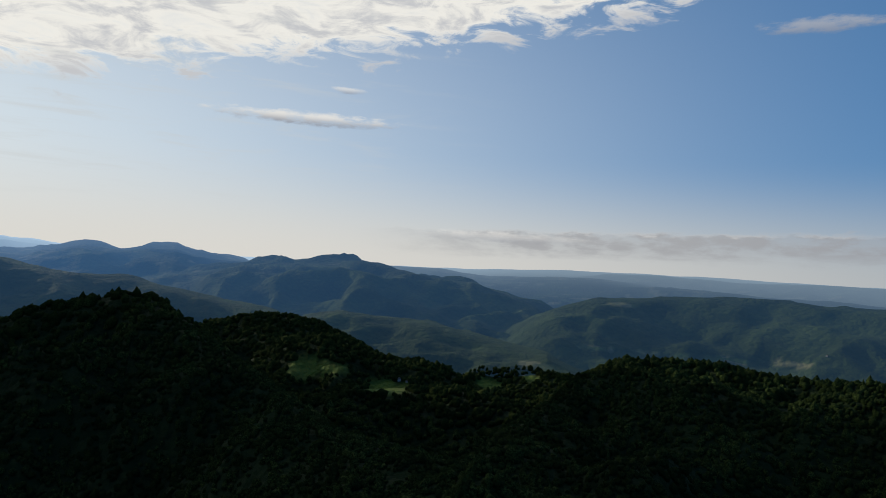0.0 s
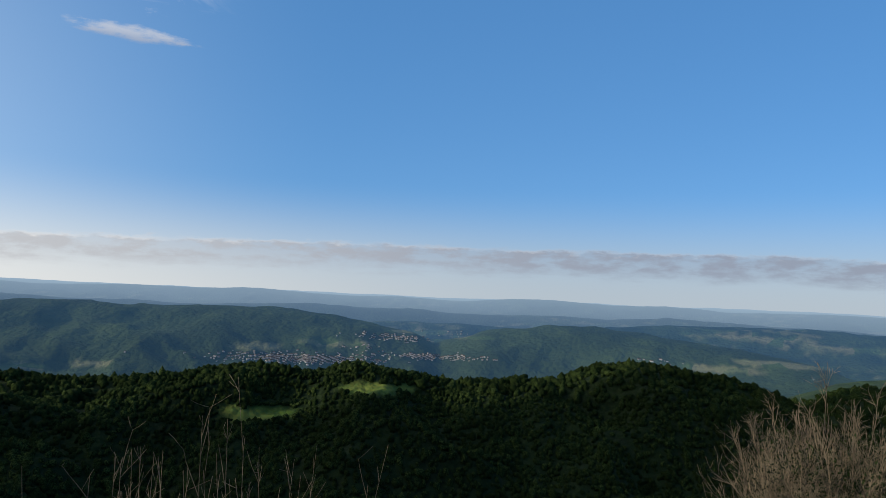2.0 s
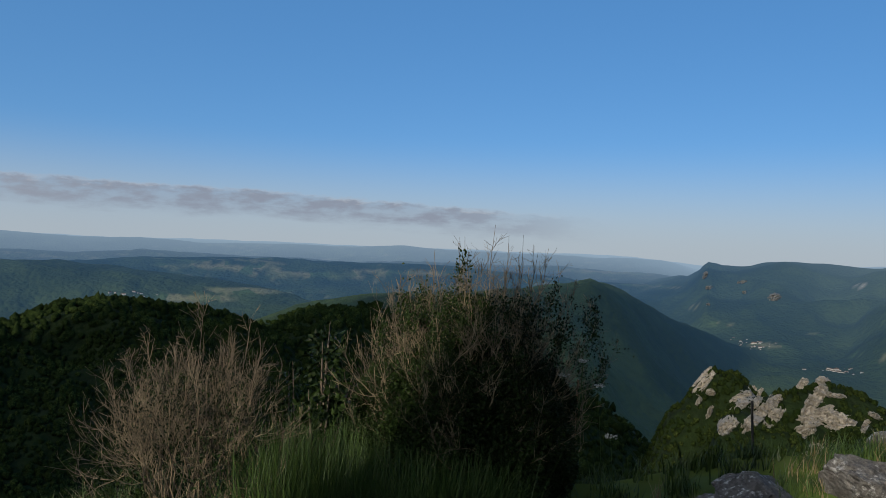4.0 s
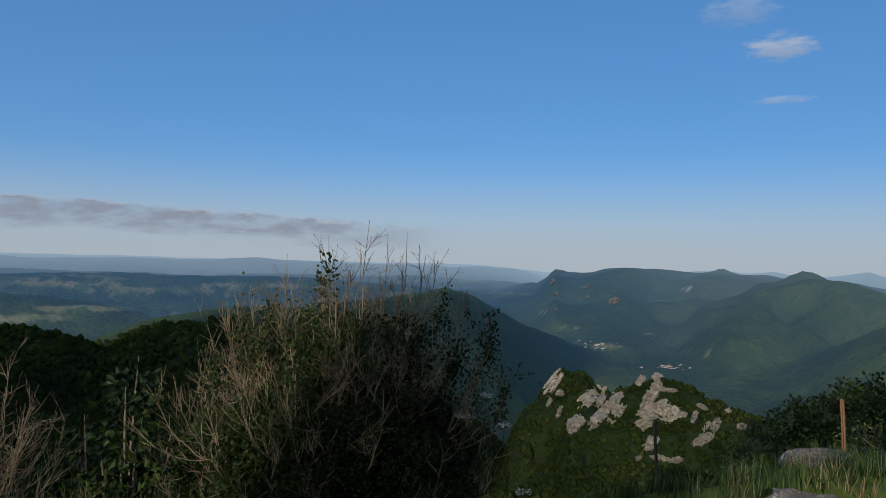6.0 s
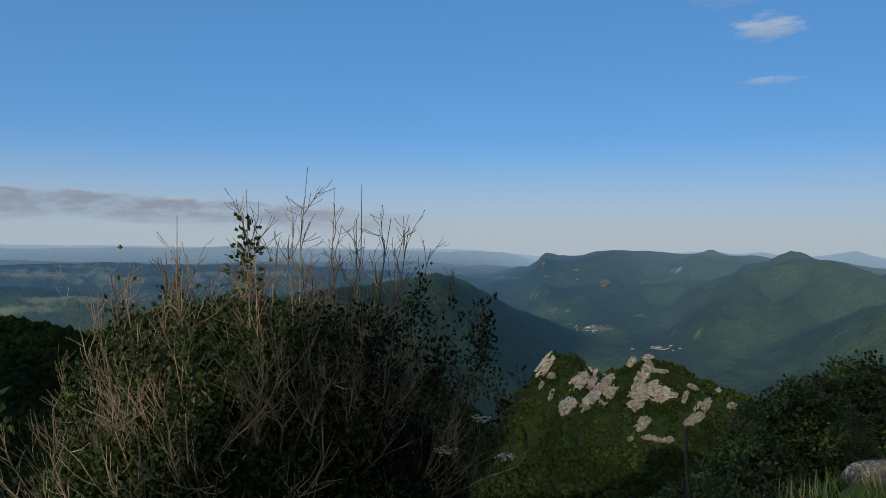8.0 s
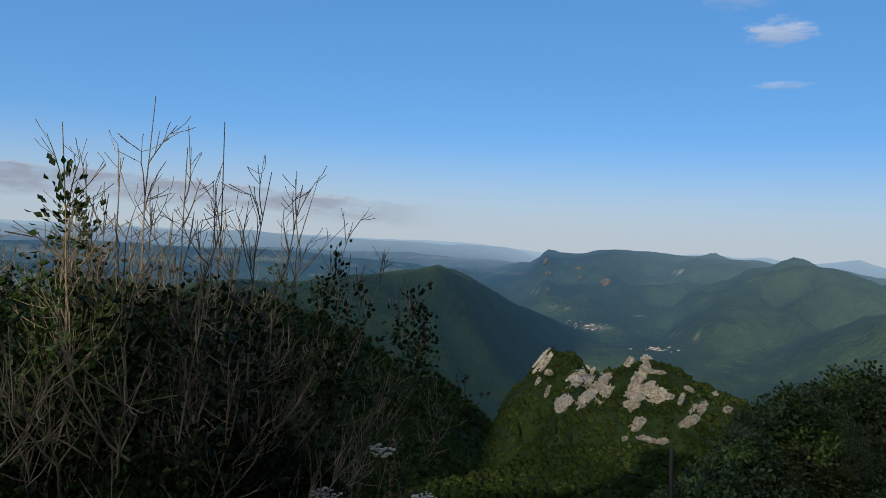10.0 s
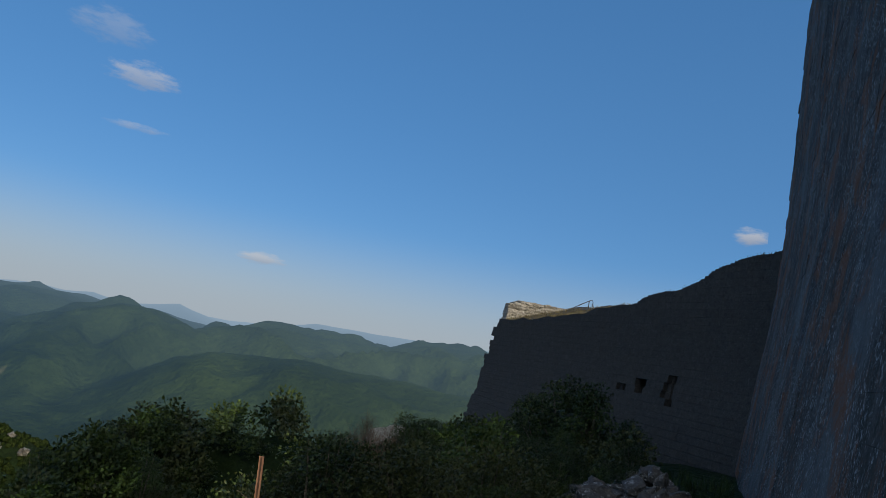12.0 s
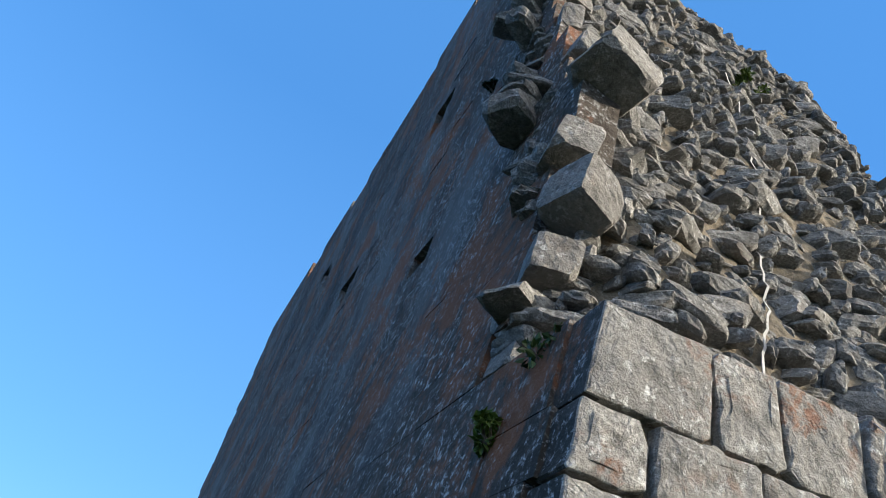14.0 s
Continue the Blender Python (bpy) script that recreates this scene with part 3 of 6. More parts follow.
def polar_sheet(name, azs, rs, mat):
    az, r = np.meshgrid(azs, rs)
    r = r * (1 - 0.26 * step(az, 66, 82) * np.where(r > 1349, 1 - step(r, 1350, 4900), step(r, 200, 1300)))
    z = land_height(az, r)
    x, y = polar(az, r)
    n, m = az.shape
    idx = np.arange(n * m).reshape(n, m)
    quads = np.stack([idx[:-1, :-1], idx[1:, :-1], idx[1:, 1:], idx[:-1, 1:]], -1).reshape(-1, 4)
    me = mesh_from(name, np.stack([x, y, z], -1), quads, [mat], smooth=True)
    el = np.degrees(np.arctan2(z - 1.7, np.maximum(r, 0.1)))
    meadow = patches(MEADOWS, az, el, x, y, 0.12)
    plain_fields = step(vnoise(x / 34, y / 34, 41) + 0.5 * vnoise(x / 300, y / 300, 42), 0.42, 0.6) * step(r, 2300, 2800) * (1 - step(az, 105, 112))
    near_grass = 1 - step(r, 9, 16)
    add_layer(me, "meadow", np.maximum(np.maximum(meadow, 0.75 * plain_fields), near_grass * 0.6))
    add_layer(me, "rock", patches(ROCKS, az, el, x, y, 0.2) * (r > 200))
    return new(name, me)


AZS = np.concatenate([np.arange(-50, 185, 0.35), np.arange(185, 310.1, 2.5)])
NEAR = np.concatenate([[0.0], np.geomspace(0.35, 30, 70), np.geomspace(31, 1350, 265)])
FAR = np.geomspace(1350, 4900, 190)
ground = tagged(polar_sheet("ground", AZS, NEAR, NEAR_LAND), "steep wooded hillsides and grassy summit terrace", "ground", kind="structure")
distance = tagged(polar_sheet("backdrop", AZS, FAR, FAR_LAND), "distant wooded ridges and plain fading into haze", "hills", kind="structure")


# ---------------------------------------------------------------- woods
def woods(name, az0, az1, r0, r1, gap, size, level, seed, label, leaf=None):
    """A wood of uneven crowns over part of the hillsides."""
    rng = np.random.default_rng(seed)
    area = 0.5 * (r1 * r1 - r0 * r0) * math.radians(az1 - az0)
    n = int(area / gap ** 2)
    az = rng.uniform(az0, az1, n)
    r = np.sqrt(rng.uniform(r0 * r0, r1 * r1, n))
    z = land_height(az, r)
    x, y = polar(az, r)
    el = np.degrees(np.arctan2(z - 1.7, r))
    open_land = np.maximum(patches(MEADOWS, az, el, x, y, 0.12), patches([(c[0], c[1], 0.5 * (c[2] + c[3]), 0.5 * (c[2] + c[3])) for c in CRAGS] + ROCKS, az, el, x, y, 0.2))
    thin = fbm(x / 55, y / 55, 3, 12)
    keep = (open_land < 0.4) & (thin > -0.85 + 0.25 * rng.standard_normal(n))
    # only where the summit looks down on it
    for q in (0.6, 0.75, 0.88, 0.95):
        keep &= np.degrees(np.arctan2(land_height(az, r * q) - 1.7, r * q)) < el + 1.2
    az, r, x, y, z = (v[keep] for v in (az, r, x, y, z))
    n = len(x)
    v0, q0 = ico(level)
    s = size * rng.lognormal(0, 0.24, n)
    turn = rng.uniform(0, 6.28, n)
    ang = np.arctan2(v0[:, 1], v0[:, 0])[None] + turn[:, None]
    lump = 1 + 0.32 * np.sin(3 * ang + 5 * v0[None, :, 2]) * rng.uniform(0.3, 1, (n, 1)) + 0.2 * rng.standard_normal((n, len(v0)))
    tall = rng.uniform(0.85, 1.45, n)
    rad = np.hypot(v0[:, 0], v0[:, 1])[None] * lump
    vx = x[:, None] + s[:, None] * rad * np.cos(ang)
    vy = y[:, None] + s[:, None] * rad * np.sin(ang)
    vz = z[:, None] + s[:, None] * (0.3 + tall[:, None] * v0[None, :, 2] * lump)
    verts = np.stack([vx, vy, vz], -1).reshape(-1, 3)
    faces = (q0[None] + (np.arange(n) * len(v0))[:, None, None]).reshape(-1, 3)
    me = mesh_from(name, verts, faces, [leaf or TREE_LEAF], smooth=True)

    return tagged(new(name, me), label, "woodland", kind="stuff")


woods("woodland", -36, 100, 230, 480, 3.3, 1.9, 1, 1, "dense green broadleaf woodland on the lower slope")
woods("woodland", -36, 100, 480, 760, 3.9, 2.3, 1, 2, "dark broadleaf woodland over rounded hills")
woods("woodland", 84, 132, 70, 230, 2.6, 1.2, 1, 5, "rough green scrub on the steep slope below the terrace", SCRUB_LEAF)
woods("woodland", 100, 139, 230, 760, 3.3, 1.7, 1, 4, "sunlit green scrub woodland around the limestone crags", SCRUB_LEAF)
woods("woodland", -36, 14, 760, 1370, 6.5, 3.7, 1, 3, "green broadleaf woodland along hill crests", SCRUB_LEAF)
woods("woodland", 14, 84, 760, 1060, 5.6, 3.3, 1, 6, "dark broadleaf woodland along hill crests")
woods("woodland", 84, 120, 760, 1010, 6.5, 3.7, 1, 7, "dark broadleaf woodland above the gorge")


# ---------------------------------------------------------------- castle
def block_template(cuts, seed, wear, rough=0.02, skew=0.1, chips=0):
    """A unit block with worn edges and an uneven dressed surface."""
    bm = bmesh.new()
    bmesh.ops.create_cube(bm, size=2)
    bmesh.ops.subdivide_edges(bm, edges=bm.edges[:], cuts=cuts, use_grid_fill=True)
    bm.verts.ensure_lookup_table()
    v = np.array([p.co[:] for p in bm.verts])
    q = np.array([[p.index for p in face.verts] for face in bm.faces])
    bm.free()
    rng = np.random.default_rng(seed)
    extreme = (np.abs(v) > 0.99).sum(1)
    v = v * (1 - wear * np.clip(extreme - 1, 0, 2)[:, None])
    v += rough * rng.standard_normal(v.shape)
    for _ in range(chips):
        a = rng.choice([-1.0, 1.0], 3) * rng.uniform(0.35, 1.0, 3)
        a /= np.linalg.norm(a)
        over = np.clip(v @ a - np.abs(a).sum() * rng.uniform(0.8, 0.95), 0, None)
        v = v - over[:, None] * a * 1.15
    corner = rng.uniform(-skew, skew, 4)
    v[:, 0] += v[:, 2] * corner[0] * 0.6
    v[:, 2] += v[:, 0] * corner[1] * 0.6
    return v * 0.5, q


FACE_BLOCKS = [block_template(3, 415 + k, 0.0, 0.0012, 0.0) for k in range(10)]
SMALL_BLOCKS = [block_template(1, 430 + k, 0.001, 0.002, 0.0) for k in range(8)]
BROKEN = [block_template(6, 440 + k, 0.03, 0.014, 0.3, 7) for k in range(6)]
STONES = [block_template(3, 470 + k, 0.1, 0.05, 0.6, 9) for k in range(12)]


def template_mesh(name, shape, mat, smooth=False):
    return mesh_from(name, shape[0], shape[1], [mat], smooth)


def put_piece(name, me, parent, place, size, turn=(0, 0, 0)):
    ob = new(name, me)
    ob.parent = parent
    ob.matrix_basis = pose(*place, *turn) @ Matrix.Diagonal((*size, 1))
    return ob


def moved(shape, place, size, turn):
    m = np.array((pose(*place, *turn) @ Matrix.Diagonal((*size, 1))))
    return shape[0] @ m[:3, :3].T + m[:3, 3], shape[1]


def sheet(us, vs, at):
    """A sheet of quads over two parameters."""
    u, v = np.meshgrid(us, vs)
    pts = np.stack(at(u, v), -1).reshape(-1, 3)
    n, m = u.shape
    i = np.arange(n * m).reshape(n, m)
    return pts, np.stack([i[:-1, :-1], i[:-1, 1:], i[1:, 1:], i[1:, :-1]], -1).reshape(-1, 4)


END_Y, LEDGE_Z, WALL_TOP, BACK_Y, INNER_X = -3.84, 3.57, 15.6, -29.0, -2.3


def face_x(z, y):
    """The battered outer face of the near wall."""
    lean = 0.125 * (np.clip(z, -2, 4.2) - 2.4) + 0.30 * (1 - np.exp(-np.clip(z - 4.2, 0, None) / 3.0))
    return 3.14 - lean + 0.042 * (END_Y - y)


def skin_y(z):
    """Where the outer facing breaks off at the ruined end."""
    return np.interp(z, [3.5, 4.2, 5.0, 5.8, 6.4, 7.4, 9.0, 11.0, 12.6, 15.6], [-5.15, -5.1, -5.0, -4.85, -4.75, -5.3, -5.9, -6.5, -7.2, -8.6])


def rubble_y(x, z):
    return -4.55 - 0.29 * (z - LEDGE_Z) + 0.16 * fbm(x * 1.1, z * 1.1, 4, 21) - 0.22 * step(x, 1.9, 2.8)


def rubble_top(x):
    return np.interp(x, [-2.4, -2.0, -1.4, -0.6, 0.6, 1.4, 2.0, 2.6], [10.4, 11.9, 12.6, 13.0, 13.3, 12.6, 12.0, 12.6]) + 0.18 * vnoise(x * 2.3, x * 0, 9)


def face_top(y):
    return WALL_TOP + 0.25 * vnoise(y * 0.35, y * 0 + 4, 17) - 0.5 * step(vnoise(y * 0.22, y * 0 + 9, 14), 0.35, 0.6)


def dressed_block(wall, x0, x1, z0, z1, depth, rng, edge=False):
    """A roughly squared block of the wall's end: broken corners, uneven edges, a slightly swollen front."""
    cx, cz = (x0 + x1) / 2, (z0 + z1) / 2
    gap = rng.uniform(0.006, 0.018)
    w, h = (x1 - x0) / 2 - gap, (z1 - z0) / 2 - gap
    skew = rng.uniform(-0.12, 0.12, 4) * h
    corners = [(w + skew[0], h), (-w + skew[1], h + skew[2] * 0.3), (-w - skew[1], -h), (w - skew[0], -h - skew[3] * 0.3)]
    if edge:
        corners[0], corners[3] = (w - 0.125 * h, h), (w + 0.125 * h, -h)
    ring = []
    for k, (px, pz) in enumerate(corners):
        before, after = corners[k - 1], corners[(k + 1) % 4]
        on_edge = edge and k in (0, 3)
        for other in (before, after):
            far = math.hypot(other[0] - px, other[1] - pz)
            cut = (0.006 if on_edge else rng.choice([0.02, 0.03, 0.05, 0.11], p=[0.35, 0.35, 0.2, 0.1])) / far
            ring.append((px + (other[0] - px) * cut, pz + (other[1] - pz) * cut))
    line = []
    for k, (px, pz) in enumerate(ring):
        qx, qz = ring[(k + 1) % 8]
        n = max(1, int(math.hypot(qx - px, qz - pz) / 0.07))
        for m in range(n):
            line.append((px + (qx - px) * m / n + rng.normal(0, 0.004), pz + (qz - pz) * m / n + rng.normal(0, 0.004)))
    line = np.array(line)
    n = len(line)
    rings = []
    for shrink, out in ((0.0, -depth), (0.0, -0.012), (0.005, -0.001), (0.02, 0.004), (0.07, 0.007)):
        k = np.maximum(0.05, 1 - shrink / np.maximum(np.hypot(line[:, 0], line[:, 1]), 0.05))
        y = out + (rng.normal(0, 0.002, n) if out > -0.1 else 0)
        rings.append(np.stack([line[:, 0] * k, np.full(n, 0.0) + y, line[:, 1] * k], -1))
    for k in (0.62, 0.3):
        rings.append(np.stack([line[:, 0] * k, 0.008 + 0.012 * vnoise(line[:, 0] * k * 7 + cx * 3, line[:, 1] * k * 7 + cz * 5, 61), line[:, 1] * k], -1))
    v = np.concatenate(rings + [np.array([[0, 0.008, 0]])])
    i = np.arange(n)
    quads = [np.stack([r * n + i, r * n + (i + 1) % n, (r + 1) * n + (i + 1) % n, (r + 1) * n + i], -1) for r in range(len(rings) - 1)]
    last = (len(rings) - 1) * n
    cap = np.stack([last + i, last + (i + 1) % n, np.full(n, len(v) - 1), np.full(n, len(v) - 1)], -1)
    tri = np.concatenate([np.concatenate([q[:, [0, 1, 2]], q[:, [0, 2, 3]]]) for q in quads] + [cap[:, :3]])
    me = mesh_from("block", v, tri, [ASHLAR, FACE])
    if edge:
        # flank takes the long face's stains and darker tone, shade put into colour
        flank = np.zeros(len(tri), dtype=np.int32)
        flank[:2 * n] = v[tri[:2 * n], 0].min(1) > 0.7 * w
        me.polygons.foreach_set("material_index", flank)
    ob = part("block", me, wall)
    ob.location = (cx, END_Y + rng.uniform(-0.012, 0.02), cz)
    return ob


def near_wall():
    grids = []
    xs, zs = np.linspace(INNER_X, 2.55, 130), np.linspace(0, 1, 230)
    grids.append(sheet(xs, zs, lambda x, q: (x, rubble_y(x, LEDGE_Z - 0.1 + q * (rubble_top(x) - LEDGE_Z + 0.1)) + 0.1 + 0.07 * fbm(x * 4.5, q * 42, 3, 23), LEDGE_Z - 0.1 + q * (rubble_top(x) - LEDGE_Z + 0.1))))
    grids.append(sheet(xs, np.linspace(0, 1, 30), lambda x, q: (x, rubble_y(x, rubble_top(x)) - 0.04 + q * (BACK_Y - rubble_y(x, rubble_top(x))), rubble_top(x) + 0 * q)))
    zz = np.linspace(-2.0, 15.3, 60)
    grids.append(sheet(np.linspace(0, 1, 40), zz, lambda q, z: (face_x(z, skin_y(np.maximum(z, 3.5)) + q * (BACK_Y - skin_y(z))) - 0.16, np.where(z < LEDGE_Z, END_Y - 0.12, skin_y(z) - 0.9) * (1 - q) + q * BACK_Y, z)))
    grids.append(sheet(np.linspace(0, 1, 40), zz, lambda q, z: (face_x(z, skin_y(z)) - 0.9, (skin_y(z) - 0.9) * (1 - q) + q * BACK_Y, z)))
    grids.append(sheet(np.linspace(0, 1, 4), zz, lambda q, z: (face_x(z, skin_y(z)) - 0.16 - 0.74 * q, np.where(z < LEDGE_Z, END_Y - 0.12, skin_y(z) - 0.9) + 0 * q, z)))
    grids.append(sheet(np.linspace(0, 1, 4), np.linspace(0, 1, 40), lambda q, s: (face_x(15.3, -8) - 0.16 - 0.74 * q + 0.042 * 20 * s, -8.7 + s * (BACK_Y + 8.7), 15.3 + 0 * q)))
    grids.append(sheet(np.linspace(INNER_X, 3.0, 30), np.linspace(-1.0, LEDGE_Z - 0.06, 30), lambda x, z: (np.minimum(x, face_x(z, END_Y) - 0.12), END_Y - 0.07 + 0 * x, z)))
    grids.append(sheet(np.linspace(INNER_X, 2.86, 30), np.linspace(0, 1, 8), lambda x, q: (x, END_Y - 0.05 - 1.25 * q, LEDGE_Z - 0.06 + 0.25 * q * q + 0 * x)))
    grids.append(sheet(np.linspace(-1.0, 9.3, 20), np.linspace(0, 1, 20), lambda z, q: (INNER_X + 0 * z, END_Y - 0.07 - q * (END_Y - BACK_Y) - 0.3 * np.clip(z - LEDGE_Z, 0, 9) * (1 - q), z)))
    grids.append(sheet(np.linspace(INNER_X, 3.2, 10), np.linspace(-2.0, 15.3, 20), lambda x, z: (np.minimum(x, face_x(z, BACK_Y) - 0.16), BACK_Y + 0 * x, np.minimum(z, np.where(x < 2.2, rubble_top(x), 15.3)))))
    wall = tagged(new("wall_1", mesh_from("wall_core", *gather(grids), [MORTAR])), "ruined castle wall of weathered grey stone with a broken rubble end", "wall", kind="structure")

    rng = np.random.default_rng(77)
    chinks = [template_mesh("stone", b, ASHLAR) for b in STONES]
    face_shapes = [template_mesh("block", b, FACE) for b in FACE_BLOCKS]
    # squared blocks of the end, course by course
    courses = [(3.04, 3.57, [0.65, 0.40, 0.50]), (2.69, 3.04, [0.38, 0.57, 0.5]), (2.40, 2.69, [0.56, 0.58, 0.4]), (2.11, 2.40, [0.94, 0.5]),
               (1.67, 2.11, [0.36, 0.54, 0.7]), (1.25, 1.67, []), (0.86, 1.25, []), (0.42, 0.86, []), (0.0, 0.42, []), (-0.5, 0.0, [])]
    corner = {}
    for lo, hi, widths in courses:
        x = float(face_x((lo + hi) / 2, END_Y))
        widths = list(widths)
        while x > INNER_X:
            w = widths.pop(0) if widths else rng.uniform(0.32, 0.72)
            depth = 0.42
            if lo not in corner:
                depth = corner[lo] = rng.uniform(0.14, 0.34)
            dressed_block(wall, x - w, x, lo, hi, depth, rng, edge=x > float(face_x((lo + hi) / 2, END_Y)) - 0.01)
            if rng.uniform() < 0.35:
                put_piece("stone", chinks[rng.integers(12)], wall, (x - w + rng.uniform(-0.03, 0.03), END_Y - 0.06, lo + rng.uniform(-0.03, 0.06)),
                          (rng.uniform(0.06, 0.13), 0.14, rng.uniform(0.05, 0.11)), (0, rng.uniform(-40, 40), 0))
            x -= w
    # long face, the nearest blocks singly
    rest = []
    z, row = -1.2, 0
    marks = [-0.5, 0.0, 0.42, 0.86, 1.25, 1.67, 2.11, 2.40, 2.69, 3.04, 3.57]
    while z < WALL_TOP:
        hi = next((c for c in marks if c > z + 0.05), z + rng.uniform(0.3, 0.46))
        mid = (z + hi) / 2
        y = END_Y - corner.get(z, 0.42) + 0.01 if mid < LEDGE_Z else float(skin_y(mid)) + rng.uniform(-0.12, 0.12)
        while y > BACK_Y:
            w = rng.uniform(0.38, 0.95)
            cy = y - w / 2
            if mid < face_top(np.array(cy)):
                lean = math.degrees(math.atan(float(face_x(mid - 0.1, cy) - face_x(mid + 0.1, cy)) / 0.2))
                cx = float(face_x(mid, cy)) - 0.19 + (rng.uniform(-0.012, 0.012) if rng.uniform() < 0.1 else 0.0)
                spot = ((cx, cy, mid), (0.38, w + 0.002, hi - z + 0.002), (0, -lean, 2.4))
                k = rng.integers(10)
                hole = (abs(cy + 13.5) < 0.3 and abs(mid - 9.2) < 0.3) or (abs(cy + 18.0) < 0.35 and abs(mid - 12.2) < 0.4) or (abs(cy + 8.2) < 0.3 and abs(mid - 6.6) < 0.2) or (abs(cy + 10.5) < 0.3 and abs(mid - 11.4) < 0.3)
                if hole:
                    pass
                elif cy > -8.5 and mid < 9.0 and mid > 0.8:
                    joint = rng.uniform(-0.002, 0.009) if mid < 5.0 else -0.002
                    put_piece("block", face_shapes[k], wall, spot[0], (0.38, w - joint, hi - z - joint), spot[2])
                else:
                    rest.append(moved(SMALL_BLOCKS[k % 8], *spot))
            y -= w
        z, row = hi, row + 1
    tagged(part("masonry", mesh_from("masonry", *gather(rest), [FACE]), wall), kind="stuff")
    # broken quoins that stand out of the torn edge
    qs = [template_mesh("quoin", b, QUOIN) for b in BROKEN]
    for k, (place, size, turn) in enumerate([((2.60, -4.72, 6.62), (0.72, 0.62, 0.50), (8, -12, 14)), ((2.80, -4.92, 5.72), (0.42, 0.5, 0.42), (4, -6, -8)),
                                              ((2.76, -4.72, 5.06), (0.46, 0.56, 0.42), (-6, -10, 16)), ((2.84, -4.90, 4.50), (0.40, 0.5, 0.38), (5, 4, -10)),
                                              ((2.88, -5.0, 4.10), (0.36, 0.44, 0.34), (-4, 6, 12)), ((2.90, -5.02, 3.78), (0.32, 0.44, 0.3), (3, -3, 5)),
                                              ((2.68, -5.35, 7.5), (0.3, 0.6, 0.44), (5, -8, 6)), ((2.66, -5.8, 8.6), (0.3, 0.6, 0.46), (-5, 5, -12)),
                                              ((2.52, -6.2, 9.7), (0.45, 0.6, 0.5), (8, 5, 10)), ((2.48, -6.5, 10.7), (0.4, 0.6, 0.46), (0, -8, -6)), ((2.42, -7.0, 11.9), (0.4, 0.6, 0.46), (6, 4, 9)),
                                              ((2.75, -4.40, 3.60), (0.45, 0.5, 0.16), (14, 6, 20)), ((2.35, -4.55, 3.72), (0.5, 0.4, 0.28), (-12, 8, -14))]):
        size = tuple(0.86 * c for c in size)
        put_piece("quoin", qs[k % 6], wall, (place[0] - 0.06, place[1] - 0.05, place[2]), size, turn)
    # rubble core: rough stones laid in uneven beds
    bits = [template_mesh("stone", b, RUBBLE) for b in STONES]
    singles, many = 0, []
    z = LEDGE_Z + 0.02
    while z < 13.5:
        x = INNER_X + rng.uniform(0, 0.1)
        bed = rng.uniform(0.07, 0.15)
        while x < 2.75:
            w = min(rng.lognormal(-1.78, 0.52), 0.55) if rng.uniform() > 0.05 else rng.uniform(0.4, 0.65)
            sag = 0.16 * math.sin(x * 1.4 + z) + rng.uniform(-0.04, 0.04)
            zz = z + sag
            if zz < float(rubble_top(x + w / 2)) + 0.05 and zz > LEDGE_Z:
                h = bed * rng.uniform(0.7, 1.35) * (1.5 if w > 0.36 else 1.0)
                spot = ((x + w / 2, float(rubble_y(np.array(x), np.array(zz))) + rng.uniform(-0.13, 0.1), zz),
                        (w * 1.0, rng.uniform(0.25, 0.5), h), (rng.uniform(-20, 14), rng.uniform(-16, 16), rng.uniform(-40, 40)))
                k = rng.integers(12)
                if zz < 7.2 and singles < 290:
                    put_piece("stone", bits[k], wall, *spot)
                    singles += 1
                else:
                    many.append(moved(STONES[k], *spot))
            x += w * rng.uniform(0.85, 1.1)
        z += bed
    tagged(part("rubble", mesh_from("rubble", *gather(many), [RUBBLE]), wall), kind="stuff")
    return wall


# holes through the curtain wall: along it, height, half width, half height
HOLES = [(9.3, 0.95, 0.2, 0.25), (8.1, 1.27, 0.32, 0.35), (5.7, 1.1, 0.3, 0.75)]


